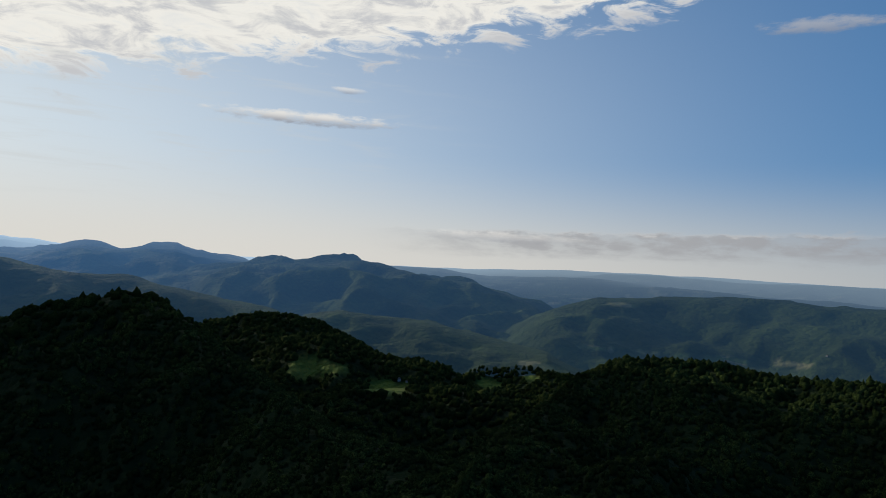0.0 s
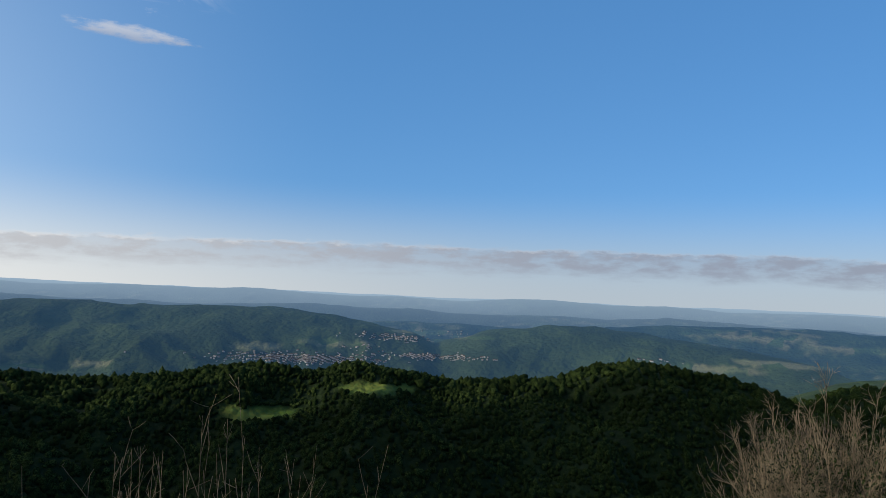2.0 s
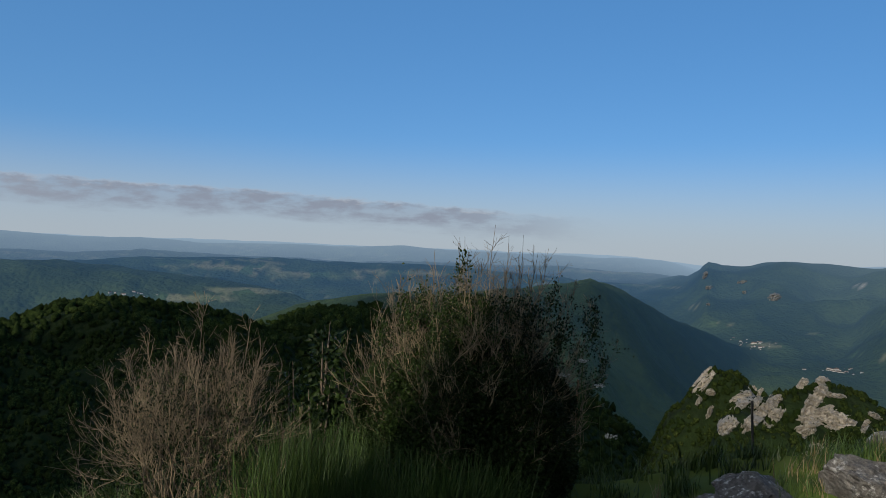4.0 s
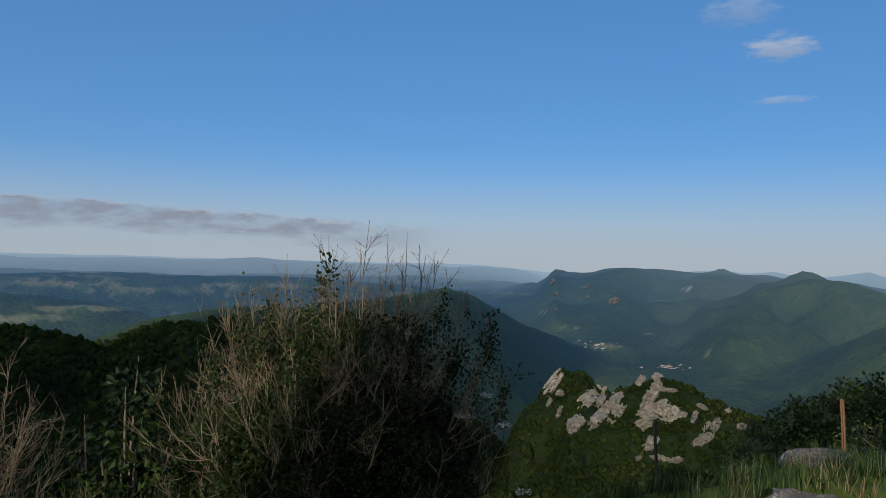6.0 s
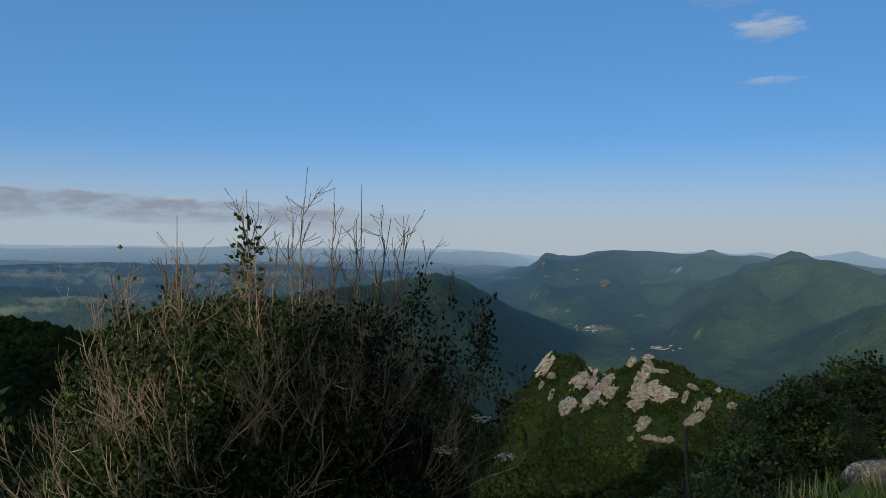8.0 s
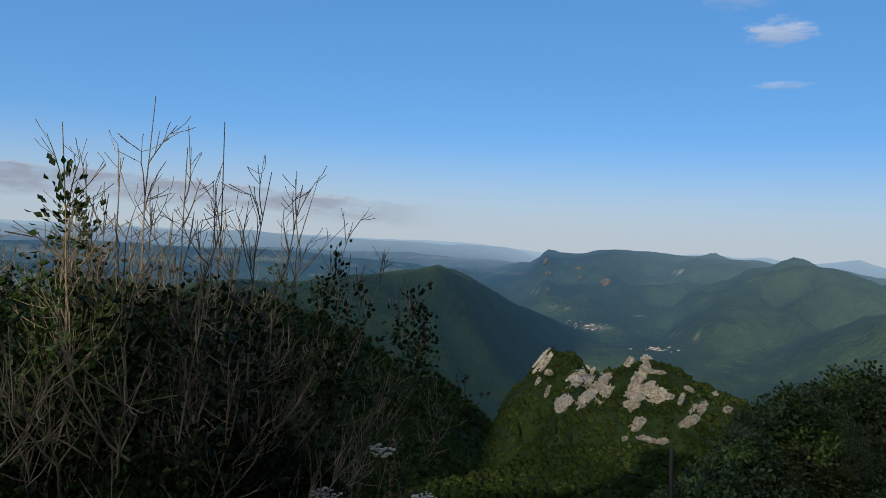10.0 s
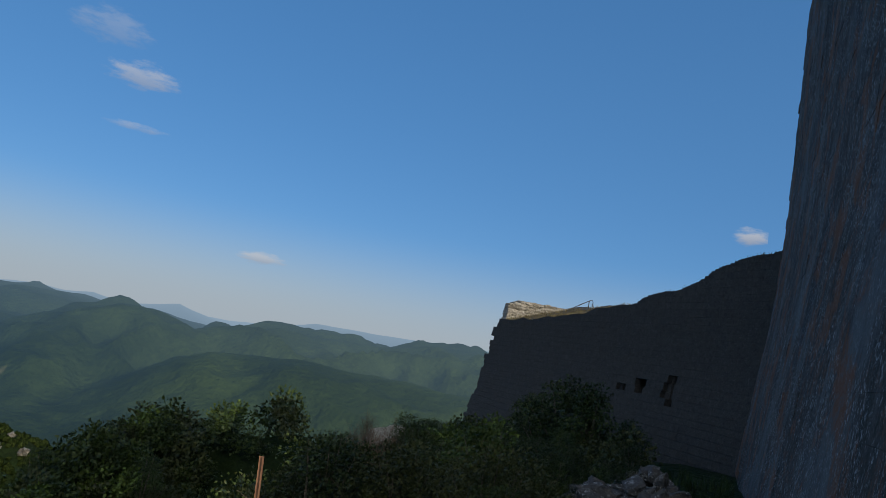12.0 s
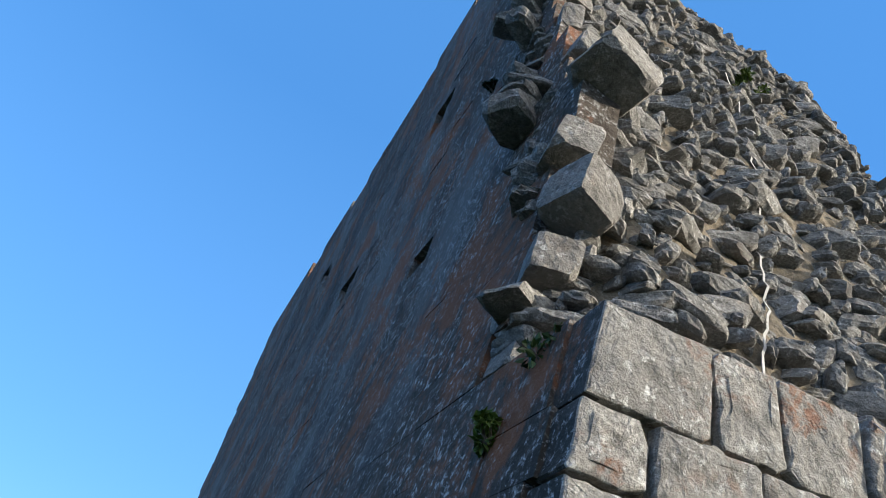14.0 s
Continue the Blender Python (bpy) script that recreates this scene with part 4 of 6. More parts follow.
def curtain_wall():
    """The lower, farther stretch with its flared foot and a sunlit stump on its end."""
    a, b = np.array([3.2, -29.2]), np.array([20.8, -48.7])
    along = (b - a) / np.linalg.norm(b - a)
    out = np.array([-along[1], along[0]]) if (-along[1]) > 0 else np.array([along[1], -along[0]])
    length = float(np.linalg.norm(b - a))

    def top(s):
        return np.interp(s, [-3, 0, 1, 3.2, 5, 7, 10.7, 14.6, 19, 23.7, 28], [7.0, 7.0, 6.95, 6.65, 6.0, 5.5, 4.8, 4.45, 4.1, 3.85, 3.8]) + 0.12 * vnoise(s * 0.9, s * 0, 3)

    def bank(s, d):
        """The grassy fill that rises inwards at the far end."""
        return 0.32 * d * step(np.asarray(s, float), 12, 20)

    def bulge(z):
        return 0.10 * (6 - z) + 0.012 * np.clip(3.5 - z, 0, None) ** 2

    def spot(s, z, inset):
        o = bulge(z) - inset
        return a[0] + along[0] * s + out[0] * o, a[1] + along[1] * s + out[1] * o, z

    ss = np.linspace(-3, length, 60)
    skin, quads = sheet(np.linspace(-3, length, 150), np.linspace(0, 1, 60), lambda s, q: spot(s, -6 + q * (top(s) + 6.12), 0.22))
    run = (skin[:, :2] - a) @ along
    for hs, hz, hw, hh in HOLES:
        deep = (np.abs(run - hs) < hw) & (np.abs(skin[:, 2] - hz) < hh)
        skin[deep, :2] -= 0.9 * out
    grids = [(skin, quads),
             sheet(ss, np.linspace(0, 1, 6), lambda s, q: spot(s, top(s) + 0.12 + bank(s, 5.8 * q), 0.22 + 5.8 * q)),
             sheet(np.linspace(0.3, 2.5, 6), np.linspace(-6, 3.8, 14), lambda d, z: spot(length + 0.12 * (6 - z) - 0.6, z, d)),
             sheet(ss, np.linspace(0, 1, 8), lambda s, q: spot(s, -6 + q * (top(s) + 6.12 + bank(s, 5.8)), 6.02))]
    # core in the dark stone too: shade inside the holes put into colour
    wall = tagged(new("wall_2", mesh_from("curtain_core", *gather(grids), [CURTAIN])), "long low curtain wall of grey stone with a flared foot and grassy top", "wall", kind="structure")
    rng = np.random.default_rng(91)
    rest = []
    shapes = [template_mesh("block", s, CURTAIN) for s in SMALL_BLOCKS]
    yaw = math.degrees(math.atan2(along[1], along[0]))
    z, count = -5.5, 0
    while z < 7.2:
        h = rng.uniform(0.26, 0.36)
        s = -3 + rng.uniform(0, 0.4)
        while s < length + 0.12 * (6 - z) - 0.6:
            w = rng.uniform(0.4, 0.85) if z + h < float(top(np.array(s))) - 0.3 else rng.uniform(0.14, 0.24)
            c, mid = s + w / 2, z + h / 2
            niche = any(abs(c - hs) < hw and abs(mid - hz) < hh for hs, hz, hw, hh in HOLES)
            over = min(z + h, float(top(np.array(c))) + 0.1) - z
            mid = z + over / 2
            if over > 0.05 and not niche:
                lean = math.degrees(math.atan(float(bulge(mid - 0.1) - bulge(mid + 0.1)) / 0.2))
                p = (spot(c, mid, 0.15 - rng.uniform(0, 0.012)), (w - 0.004, 0.3, over - 0.004), (-lean if out @ np.array([-along[1], along[0]]) < 0 else lean, 0, yaw))
                k = rng.integers(8)
                if count < 280 and mid > 2.2 and c < 16:
                    put_piece("block", shapes[k], wall, *p)
                    count += 1
                else:
                    rest.append(moved(SMALL_BLOCKS[k], *p))
            s += w
        z += h
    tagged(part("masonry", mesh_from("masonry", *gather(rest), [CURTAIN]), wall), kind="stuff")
    # stump of the return wall on the far end, low courses of pale stone that the sun still reaches
    stump = tagged(new("tower_stump"), "sunlit stump of a rubble wall on the curtain wall's end", "ruin")
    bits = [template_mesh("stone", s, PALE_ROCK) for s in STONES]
    z = 3.8
    while z < 5.5:
        h, d = rng.uniform(0.13, 0.2), 0.15
        while d < 5.4:
            w = rng.uniform(0.25, 0.55)
            if z + h < 5.42 + 0.05 * d - 0.5 * max(0.0, 0.5 - d) - 0.25 * max(0.0, d - 3.6) and z + h > 3.9 + float(bank(25.0, d)):
                for row in range(2):
                    put_piece("stone", bits[rng.integers(12)], stump, spot(length - 0.75 + 0.35 * row + rng.uniform(-0.05, 0.05), z + h / 2, d + w / 2),
                              (0.5, w * 1.1, h * 1.15), (rng.uniform(-5, 5), rng.uniform(-5, 5), yaw + rng.uniform(-9, 9)))
            d += w
        z += h
    return spot, top, length, bank


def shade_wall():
    """An unseen ruined stretch, added behind the walker to shade the terrace."""
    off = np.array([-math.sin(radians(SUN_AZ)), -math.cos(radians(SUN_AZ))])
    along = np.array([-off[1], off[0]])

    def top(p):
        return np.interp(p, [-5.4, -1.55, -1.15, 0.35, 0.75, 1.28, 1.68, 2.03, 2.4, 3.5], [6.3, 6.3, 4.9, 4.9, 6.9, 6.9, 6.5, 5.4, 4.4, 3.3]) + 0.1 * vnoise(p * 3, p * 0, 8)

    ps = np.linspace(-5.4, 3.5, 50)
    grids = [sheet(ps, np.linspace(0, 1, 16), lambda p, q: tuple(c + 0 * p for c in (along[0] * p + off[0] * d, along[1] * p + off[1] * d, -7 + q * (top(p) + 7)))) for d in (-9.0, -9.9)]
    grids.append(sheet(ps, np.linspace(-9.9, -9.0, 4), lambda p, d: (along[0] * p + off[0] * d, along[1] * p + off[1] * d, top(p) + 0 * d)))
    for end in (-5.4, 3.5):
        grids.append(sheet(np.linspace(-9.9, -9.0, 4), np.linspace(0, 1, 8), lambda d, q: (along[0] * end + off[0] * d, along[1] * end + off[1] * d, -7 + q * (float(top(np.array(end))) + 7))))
    tagged(new("wall_3", mesh_from("wall_3", *gather(grids), [RUBBLE])), "unseen masonry screen added behind the walker to shade the terrace", "wall", kind="structure")


near_wall()
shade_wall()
curtain_spot, curtain_top, curtain_length, curtain_bank = curtain_wall()


# ---------------------------------------------------------------- plants
def tube(path, radii, sides=4):
    """A tapering twig along a path of points."""
    path = np.asarray(path, float)
    n = len(path)
    d = np.gradient(path, axis=0)
    d /= np.linalg.norm(d, axis=1)[:, None] + 1e-9
    ref = np.where(np.abs(d[:, 2:3]) > 0.9, [[1.0, 0, 0]], [[0, 0, 1.0]])
    a = np.cross(d, ref)
    a /= np.linalg.norm(a, axis=1)[:, None] + 1e-9
    b = np.cross(d, a)
    ang = np.arange(sides) * 2 * math.pi / sides
    ring = np.cos(ang)[None, :, None] * a[:, None] + np.sin(ang)[None, :, None] * b[:, None]
    v = (path[:, None] + ring * np.asarray(radii)[:, None, None]).reshape(-1, 3)
    i = np.arange(n - 1)[:, None] * sides
    k = np.arange(sides)[None]
    q = np.stack([i + k, i + (k + 1) % sides, i + sides + (k + 1) % sides, i + sides + k], -1).reshape(-1, 4)
    return v, q


def leaves(places, ways, length, width, rng):
    """Folded leaves: one small kite of two faces each."""
    n = len(places)
    ways = ways / (np.linalg.norm(ways, axis=1)[:, None] + 1e-9)
    side = np.cross(ways, rng.standard_normal((n, 3)))
    side /= np.linalg.norm(side, axis=1)[:, None] + 1e-9
    up = np.cross(side, ways)
    ln = (length * rng.uniform(0.6, 1.25, n))[:, None]
    wd = (width * rng.uniform(0.7, 1.2, n))[:, None]
    mid = places + ways * ln * 0.45
    v = np.stack([places, mid + side * wd + up * wd * 0.35, places + ways * ln, mid - side * wd + up * wd * 0.35], 1).reshape(-1, 3)
    o = np.arange(n)[:, None] * 4
    q = np.concatenate([o + [[0, 1, 2]], o + [[0, 2, 3]]])
    return v, q


def grow(rng, start, way, length, radius, depth, out, tips, bend=0.35, fork=(3, 6), lift=0.12, keep=None, steps=5):
    """A branch and, from it, its own branches."""
    pts = [np.array(start, float)]
    way = np.array(way, float) / np.linalg.norm(way)
    for _ in range(steps):
        way = way + bend * rng.standard_normal(3) * 0.4 + np.array([0, 0, lift])
        way /= np.linalg.norm(way)
        nxt = pts[-1] + way * length / steps
        if keep is not None and not keep(nxt):
            break
        pts.append(nxt)
    if len(pts) < 3:
        return
    radii = np.linspace(radius, max(radius * 0.4, 0.0009), len(pts))
    out.append(tube(pts, radii, 4))
    tips.append((pts[-1], way))
    if depth > 0:
        for _ in range(rng.integers(*fork)):
            k = rng.integers(1, len(pts))
            turned = way + rng.standard_normal(3) * 0.75
            turned[2] = abs(turned[2]) * 0.6 + 0.12
            grow(rng, pts[k], turned, length * rng.uniform(0.35, 0.62), radii[k] * 0.62, depth - 1, out, tips, bend, fork, lift, keep, max(3, steps - 1))


def clear_of_path(p):
    """Keeps twigs out of the walker's way."""
    ax, ay, bx, by = 0.9, -0.4, 4.42, -1.53
    q = max(0.0, min(1.0, ((p[0] - ax) * (bx - ax) + (p[1] - ay) * (by - ay)) / ((bx - ax) ** 2 + (by - ay) ** 2)))
    return math.hypot(p[0] - ax - q * (bx - ax), p[1] - ay - q * (by - ay)) > 0.5


def dome(base, wide, high):
    """A rounded outline that a bush keeps to."""
    def inside(p):
        q = ((p[0] - base[0]) / wide) ** 2 + ((p[1] - base[1]) / wide) ** 2 + ((p[2] - base[2] - 0.45 * high) / (0.62 * high)) ** 2
        return q < 1 and clear_of_path(p)
    return inside


def antler(rng, base, wide, high, out):
    """A bleached branch that arches out of the bush, with upturned side twigs."""
    a = rng.uniform(0, 2 * math.pi)
    tilt = math.acos(rng.uniform(-0.35, 0.9))
    d = np.array([math.cos(a) * math.sin(tilt), math.sin(a) * math.sin(tilt), math.cos(tilt)])
    p = base + np.array([0, 0, 0.45 * high]) + d * np.array([wide, wide, 0.6 * high]) * rng.uniform(0.4, 0.72)
    if p[2] < base[2] + 0.05:
        return
    way = d * (0.9, 0.9, 0.45) + rng.normal(0, 0.3, 3)
    length, steps = rng.uniform(0.22, 0.46), 9
    pts, ways = [p], []
    for _ in range(steps):
        way = way + rng.normal(0, 0.16, 3) + (0, 0, 0.13)
        way = way / np.linalg.norm(way)
        pts.append(pts[-1] + way * length / steps)
        ways.append(way)
    if not all(clear_of_path(q) for q in pts):
        return
    thick = rng.uniform(0.0022, 0.004)
    radii = np.linspace(thick, 0.0011, steps + 1)
    out.append(tube(pts, radii, 5))
    for k in range(2, steps + 1):
        for _ in range(rng.integers(1, 3)):
            turned = ways[k - 1] + rng.normal(0, 0.55, 3) + (0, 0, 0.25)
            turned /= np.linalg.norm(turned)
            far = rng.uniform(0.05, 0.17)
            q = [pts[k]]
            for _ in range(4):
                turned = turned + rng.normal(0, 0.15, 3) + (0, 0, 0.14)
                turned /= np.linalg.norm(turned)
                q.append(q[-1] + turned * far / 4)
            if all(clear_of_path(c) for c in q):
                out.append(tube(q, np.linspace(max(radii[k] * 0.65, 0.0012), 0.0007, 5), 4))
                if far > 0.1:
                    fork = turned + rng.normal(0, 0.6, 3)
                    fork /= np.linalg.norm(fork)
                    out.append(tube([q[2], q[2] + fork * 0.03, q[2] + fork * 0.055 + (0, 0, 0.012)], [0.0011, 0.0009, 0.0006], 4))


def twig_bush(name, label, base, tips_at, sprays, spray_len, leaf_count, seed, spread=1.0, leaf=None, inside=2.6, spire_count=0, bark=None, antlers=0):
    rng = np.random.default_rng(seed)
    bush = tagged(new(name), label, "bush")
    bush.location = base
    out, tips, stems = [], [], []
    base = np.array(base, float)
    spires = [tuple(base + np.array([math.cos(a) * q, math.sin(a) * q, spray_len * (1.26 - 0.5 * q * q / spread ** 2) * rng.uniform(0.86, 1.05)])) for a, q in zip(rng.uniform(0, 6.28, spire_count), 0.62 * spread * rng.uniform(0, 1, spire_count) ** 0.6)]
    spires = [p for p in spires if clear_of_path(p)]
    inside_dome = dome(base, 0.86 * spread, spray_len * 1.12)
    for tip in list(tips_at) + spires:
        way = np.array(tip) - base
        foot = base + np.array([way[0] * 0.5, way[1] * 0.5, 0.02]) * rng.uniform(0.5, 0.9)
        length = np.linalg.norm(np.array(tip) - foot)
        mids = [foot + (np.array(tip) - foot) * s + rng.standard_normal(3) * 0.028 * math.sin(math.pi * s) * (1.0, 1.0, 0.4)[0] for s in np.linspace(0, 1, 9)]
        mids[-1] = np.array(tip)
        out.append(tube(mids, np.linspace(0.0062, 0.001, 9), 5))
        mids = np.array(mids)
        stems.append(mids)
        for _ in range(15):
            q = rng.uniform(0.42, 0.97)
            at = np.array([np.interp(q * 8, np.arange(9), mids[:, c]) for c in range(3)])
            grow(rng, at, np.array([rng.standard_normal() * 0.4, rng.standard_normal() * 0.4, 1.0]), 0.09 + 0.42 * (1 - q) * rng.uniform(0.4, 1.0), 0.0016, 1, out, tips, 0.22, (3, 6), 0.08, clear_of_path, 4)
    for _ in range(sprays):
        a = rng.uniform(0, 2 * math.pi)
        tilt = rng.uniform(0.1, 1.1)
        way = np.array([math.cos(a) * math.sin(tilt) * spread, math.sin(a) * math.sin(tilt) * spread, math.cos(tilt)])
        foot = base + np.array([math.cos(a), math.sin(a), 0]) * rng.uniform(0, 0.25) * spread
        grow(rng, foot, way, spray_len * rng.uniform(0.5, 0.95), 0.0036, 3, out, tips, 0.34, (3, 6), 0.17, inside_dome, 7)
    for _ in range(antlers):
        antler(rng, base, 0.86 * spread, spray_len * 1.12, out)
    wood = part("branch", mesh_from("twigs", *gather(out), [bark or TWIG], smooth=True), bush)
    tagged(wood, kind="stuff")
    wood.matrix_parent_inverse = Matrix.Translation(-base)
    if leaf_count:
        n = int(leaf_count * inside)
        d = rng.standard_normal((n, 3))
        d /= np.linalg.norm(d, axis=1)[:, None]
        q = (rng.uniform(0.1, 1.0, n) ** 0.4)[:, None]
        p = base + d * q * (0.77 * spread, 0.77 * spread, 0.5 * spray_len) + (0, 0, 0.43 * spray_len)
        full = vnoise(p[:, 0] * 4.0 + p[:, 2] * 2.0, p[:, 1] * 4.0 - p[:, 2] * 1.5, 3) > -0.25
        full &= np.array([clear_of_path(c) for c in p.tolist()])
        inner, core_ways = list(p[full]), list((d + 0.8 * rng.standard_normal((n, 3)))[full])
        for stem in stems:
            if rng.uniform() < 0.55:
                c = stem[rng.integers(5, 8)]
                if clear_of_path(c):
                    for _ in range(int(leaf_count * 0.0032)):
                        d = rng.standard_normal(3)
                        inner.append(c + d * np.array([0.022, 0.022, 0.06]))
                        core_ways.append(d + np.array([0, 0, 0.8]))
        heads = [t for t in tips if clear_of_path(t[0]) and t[0][2] < base[2] + spray_len * 1.12]
        pick = rng.choice(len(heads), size=max(1, int(len(heads) * 0.3)), replace=False)
        per = max(1, leaf_count // len(pick))
        at, ways = inner, core_ways
        for k in pick:
            p, wy = heads[k]
            for _ in range(per):
                at.append(p - wy * rng.uniform(0, 0.16) + rng.standard_normal(3) * 0.018)
                ways.append(wy * 0.5 + rng.standard_normal(3) * 0.8)
        fol = part("foliage", mesh_from("foliage", *leaves(np.array(at), np.array(ways), 0.021, 0.0075, rng), [leaf or SHRUB_LEAF]), bush, "small leathery green leaves")
        tagged(fol, kind="stuff")
        fol.matrix_parent_inverse = Matrix.Translation(-base)
    return bush


def leafy_shape(seed, height, width, count, leaf_len, trunk, lobes):
    """Foliage and limbs of a shrub or tree: leaves in uneven lobes with gaps."""
    rng = np.random.default_rng(seed)
    cent, rad = [], []
    for _ in range(lobes):
        a, q = rng.uniform(0, 6.28), rng.uniform(0, 1) ** 0.6
        h = trunk + (height - trunk) * rng.uniform(0.12, 0.95)
        lim = width * 0.5 * math.sin(math.pi * min(0.97, max(0.12, 0.2 + 0.75 * (h - trunk) / (height - trunk + 1e-6))))
        cent.append((math.cos(a) * q * lim, math.sin(a) * q * lim, h))
        rad.append(width * rng.uniform(0.13, 0.24))
    cent, rad = np.array(cent), np.array(rad)
    k = rng.integers(0, lobes, count)
    d = rng.standard_normal((count, 3))
    d /= np.linalg.norm(d, axis=1)[:, None]
    at = cent[k] + d * (rad[k] * rng.uniform(0.55, 1.08, count))[:, None] * np.array([1, 1, 0.8])
    at[:, 2] = np.maximum(at[:, 2], 0.02)
    crown = leaves(at, d + 0.7 * rng.standard_normal((count, 3)), leaf_len, leaf_len * 0.34, rng)
    limbs = []
    for c, r in zip(cent, rad):
        foot = np.array([0, 0, max(0.0, trunk * rng.uniform(0.5, 1.0))])
        mid = (foot + c) * 0.5 + rng.standard_normal(3) * 0.06 * width * 0.3
        limbs.append(tube([foot, mid, c, c + (c - mid) * 0.3], np.array([0.035, 0.024, 0.012, 0.004]) * max(0.5, height * 0.35)))
    if trunk > 0.3:
        limbs.append(tube([(0, 0, -0.3), (0.03, 0, trunk * 0.5), (0, 0.04, trunk * 1.05)], np.array([0.06, 0.05, 0.04]) * max(0.6, height * 0.3), 7))
    return crown, gather(limbs)


def leafy_thing(name, label, category, seed, height, width, count, leaf_len, trunk, lobes, mat, group=""):
    crown, limbs = leafy_shape(seed, height, width, count, leaf_len, trunk, lobes)
    thing = tagged(new(name), label, category, group)
    part("crown", mesh_from("crown", *crown, [mat]), thing)
    tagged(part("trunk" if trunk > 0.3 else "stem", mesh_from("trunk", *limbs, [BARK]), thing), kind="stuff")
    tagged(thing.children[0], kind="stuff")
    return thing


GRID_X, GRID_Y = np.arange(-6, 95, 0.5), np.arange(-95, 8, 0.5)
gx, gy = np.meshgrid(GRID_X, GRID_Y)
gaz = np.degrees(np.arctan2(gx, gy))
GRID_Z = land_height(np.where(gaz < -50, gaz + 360, gaz), np.hypot(gx, gy))


def ground_at(x, y):
    i = min(max((x - GRID_X[0]) / 0.5, 0), len(GRID_X) - 1.001)
    j = min(max((y - GRID_Y[0]) / 0.5, 0), len(GRID_Y) - 1.001)
    a, b = int(i), int(j)
    u, v = i - a, j - b
    return float((GRID_Z[b, a] * (1 - u) + GRID_Z[b, a + 1] * u) * (1 - v) + (GRID_Z[b + 1, a] * (1 - u) + GRID_Z[b + 1, a + 1] * u) * v)


def plant_out(source, spots, seed):
    """The first stands where the first spot is, copies at the others."""
    rng = np.random.default_rng(seed)
    for k, (x, y, s) in enumerate(spots):
        m = pose(x, y, ground_at(x, y) - 0.05, 0, 0, rng.uniform(0, 360))
        ob = source if k == 0 else copy_thing(source, m)
        ob.matrix_basis = m @ Matrix.Diagonal((s, s * rng.uniform(0.85, 1.15), s * rng.uniform(0.85, 1.15), 1))


twig_bush("thorn_bush", "large half-dead thorn bush with bleached twigs and sparse leaves", (5.85, -1.06, -0.02),
          [(5.62, -1.36, 1.82), (5.7, -1.47, 1.72), (5.66, -1.28, 1.76), (5.78, -1.55, 1.7), (5.6, -1.15, 1.72), (5.72, -1.20, 1.88), (6.10, -1.62, 1.75), (5.70, -1.01, 1.80), (5.56, -0.82, 1.71), (5.92, -1.42, 1.66), (5.62, -0.66, 1.55), (6.0, -1.0, 1.74), (5.95, -0.75, 1.6), (6.2, -1.35, 1.6), (5.8, -1.75, 1.4), (6.25, -1.75, 1.62), (6.4, -1.9, 1.5), (6.1, -1.95, 1.38), (6.35, -1.55, 1.55), (6.45, -2.1, 1.28), (6.2, -2.15, 1.1)],
          7, 1.32, 34000, 11, 0.98, inside=8.0, spire_count=36, antlers=230)
twig_bush("dry_bush", "smaller bare dry bush of pale brown twigs", (5.62, 0.55, -0.15),
          [(5.60, 0.53, 1.42), (5.72, 0.28, 1.25), (5.5, 0.82, 1.15), (5.7, 0.4, 1.2), (5.45, 1.05, 0.95)], 12, 1.0, 3200, 12, 0.8, inside=1.6, spire_count=30, antlers=80)


def weed_bunch(seed):
    """Slender dry stalks that stand up along the rim."""
    rng = np.random.default_rng(seed)
    weeds = tagged(new("dry_weeds"), "bunch of thin leafless straw-coloured weed stalks on the slope", "weeds")
    out, tips = [], []
    for k in range(75):
        q = rng.uniform(0, 1) ** 0.9
        foot = np.array([2.2 + 0.95 * q + rng.normal(0, 0.1), 2.75 - 0.7 * q + rng.normal(0, 0.12), -1.25])
        high = (1.34, 1.22, 1.18)[k] if k < 3 else rng.uniform(0.45, 1.0)
        tip = np.array([foot[0] + rng.normal(0, 0.12), foot[1] + rng.normal(0, 0.1), high])
        mids = np.array([foot + (tip - foot) * s + rng.standard_normal(3) * 0.012 for s in np.linspace(0, 1, 8)])
        out.append(tube(mids, np.linspace(0.0032, 0.0011, 8), 4))
        for _ in range(rng.integers(5, 11)):
            s = rng.uniform(0.55, 0.98)
            at = np.array([np.interp(s * 7, np.arange(8), mids[:, c]) for c in range(3)])
            grow(rng, at, np.array([rng.normal(0, 0.35), rng.normal(0, 0.35), 1.0]), rng.uniform(0.06, 0.2), 0.0015, 1, out, tips, 0.15, (0, 3), 0.06, None, 4)
    wood = part("stalk", mesh_from("stalks", *gather(out), [TWIG], smooth=True), weeds)
    tagged(wood, kind="stuff")


weed_bunch(13)

# leafy sapling and weeds near the rim
shrub = leafy_thing("green_sapling", "slender green sapling beside the thorn bush", "shrub", 31, 1.25, 0.6, 900, 0.05, 0.2, 12, SHRUB_LEAF)
plant_out(shrub, [(5.95, -0.15, 1.0), (1.15, 3.05, 1.2), (6.1, 0.05, 0.9)], 5)

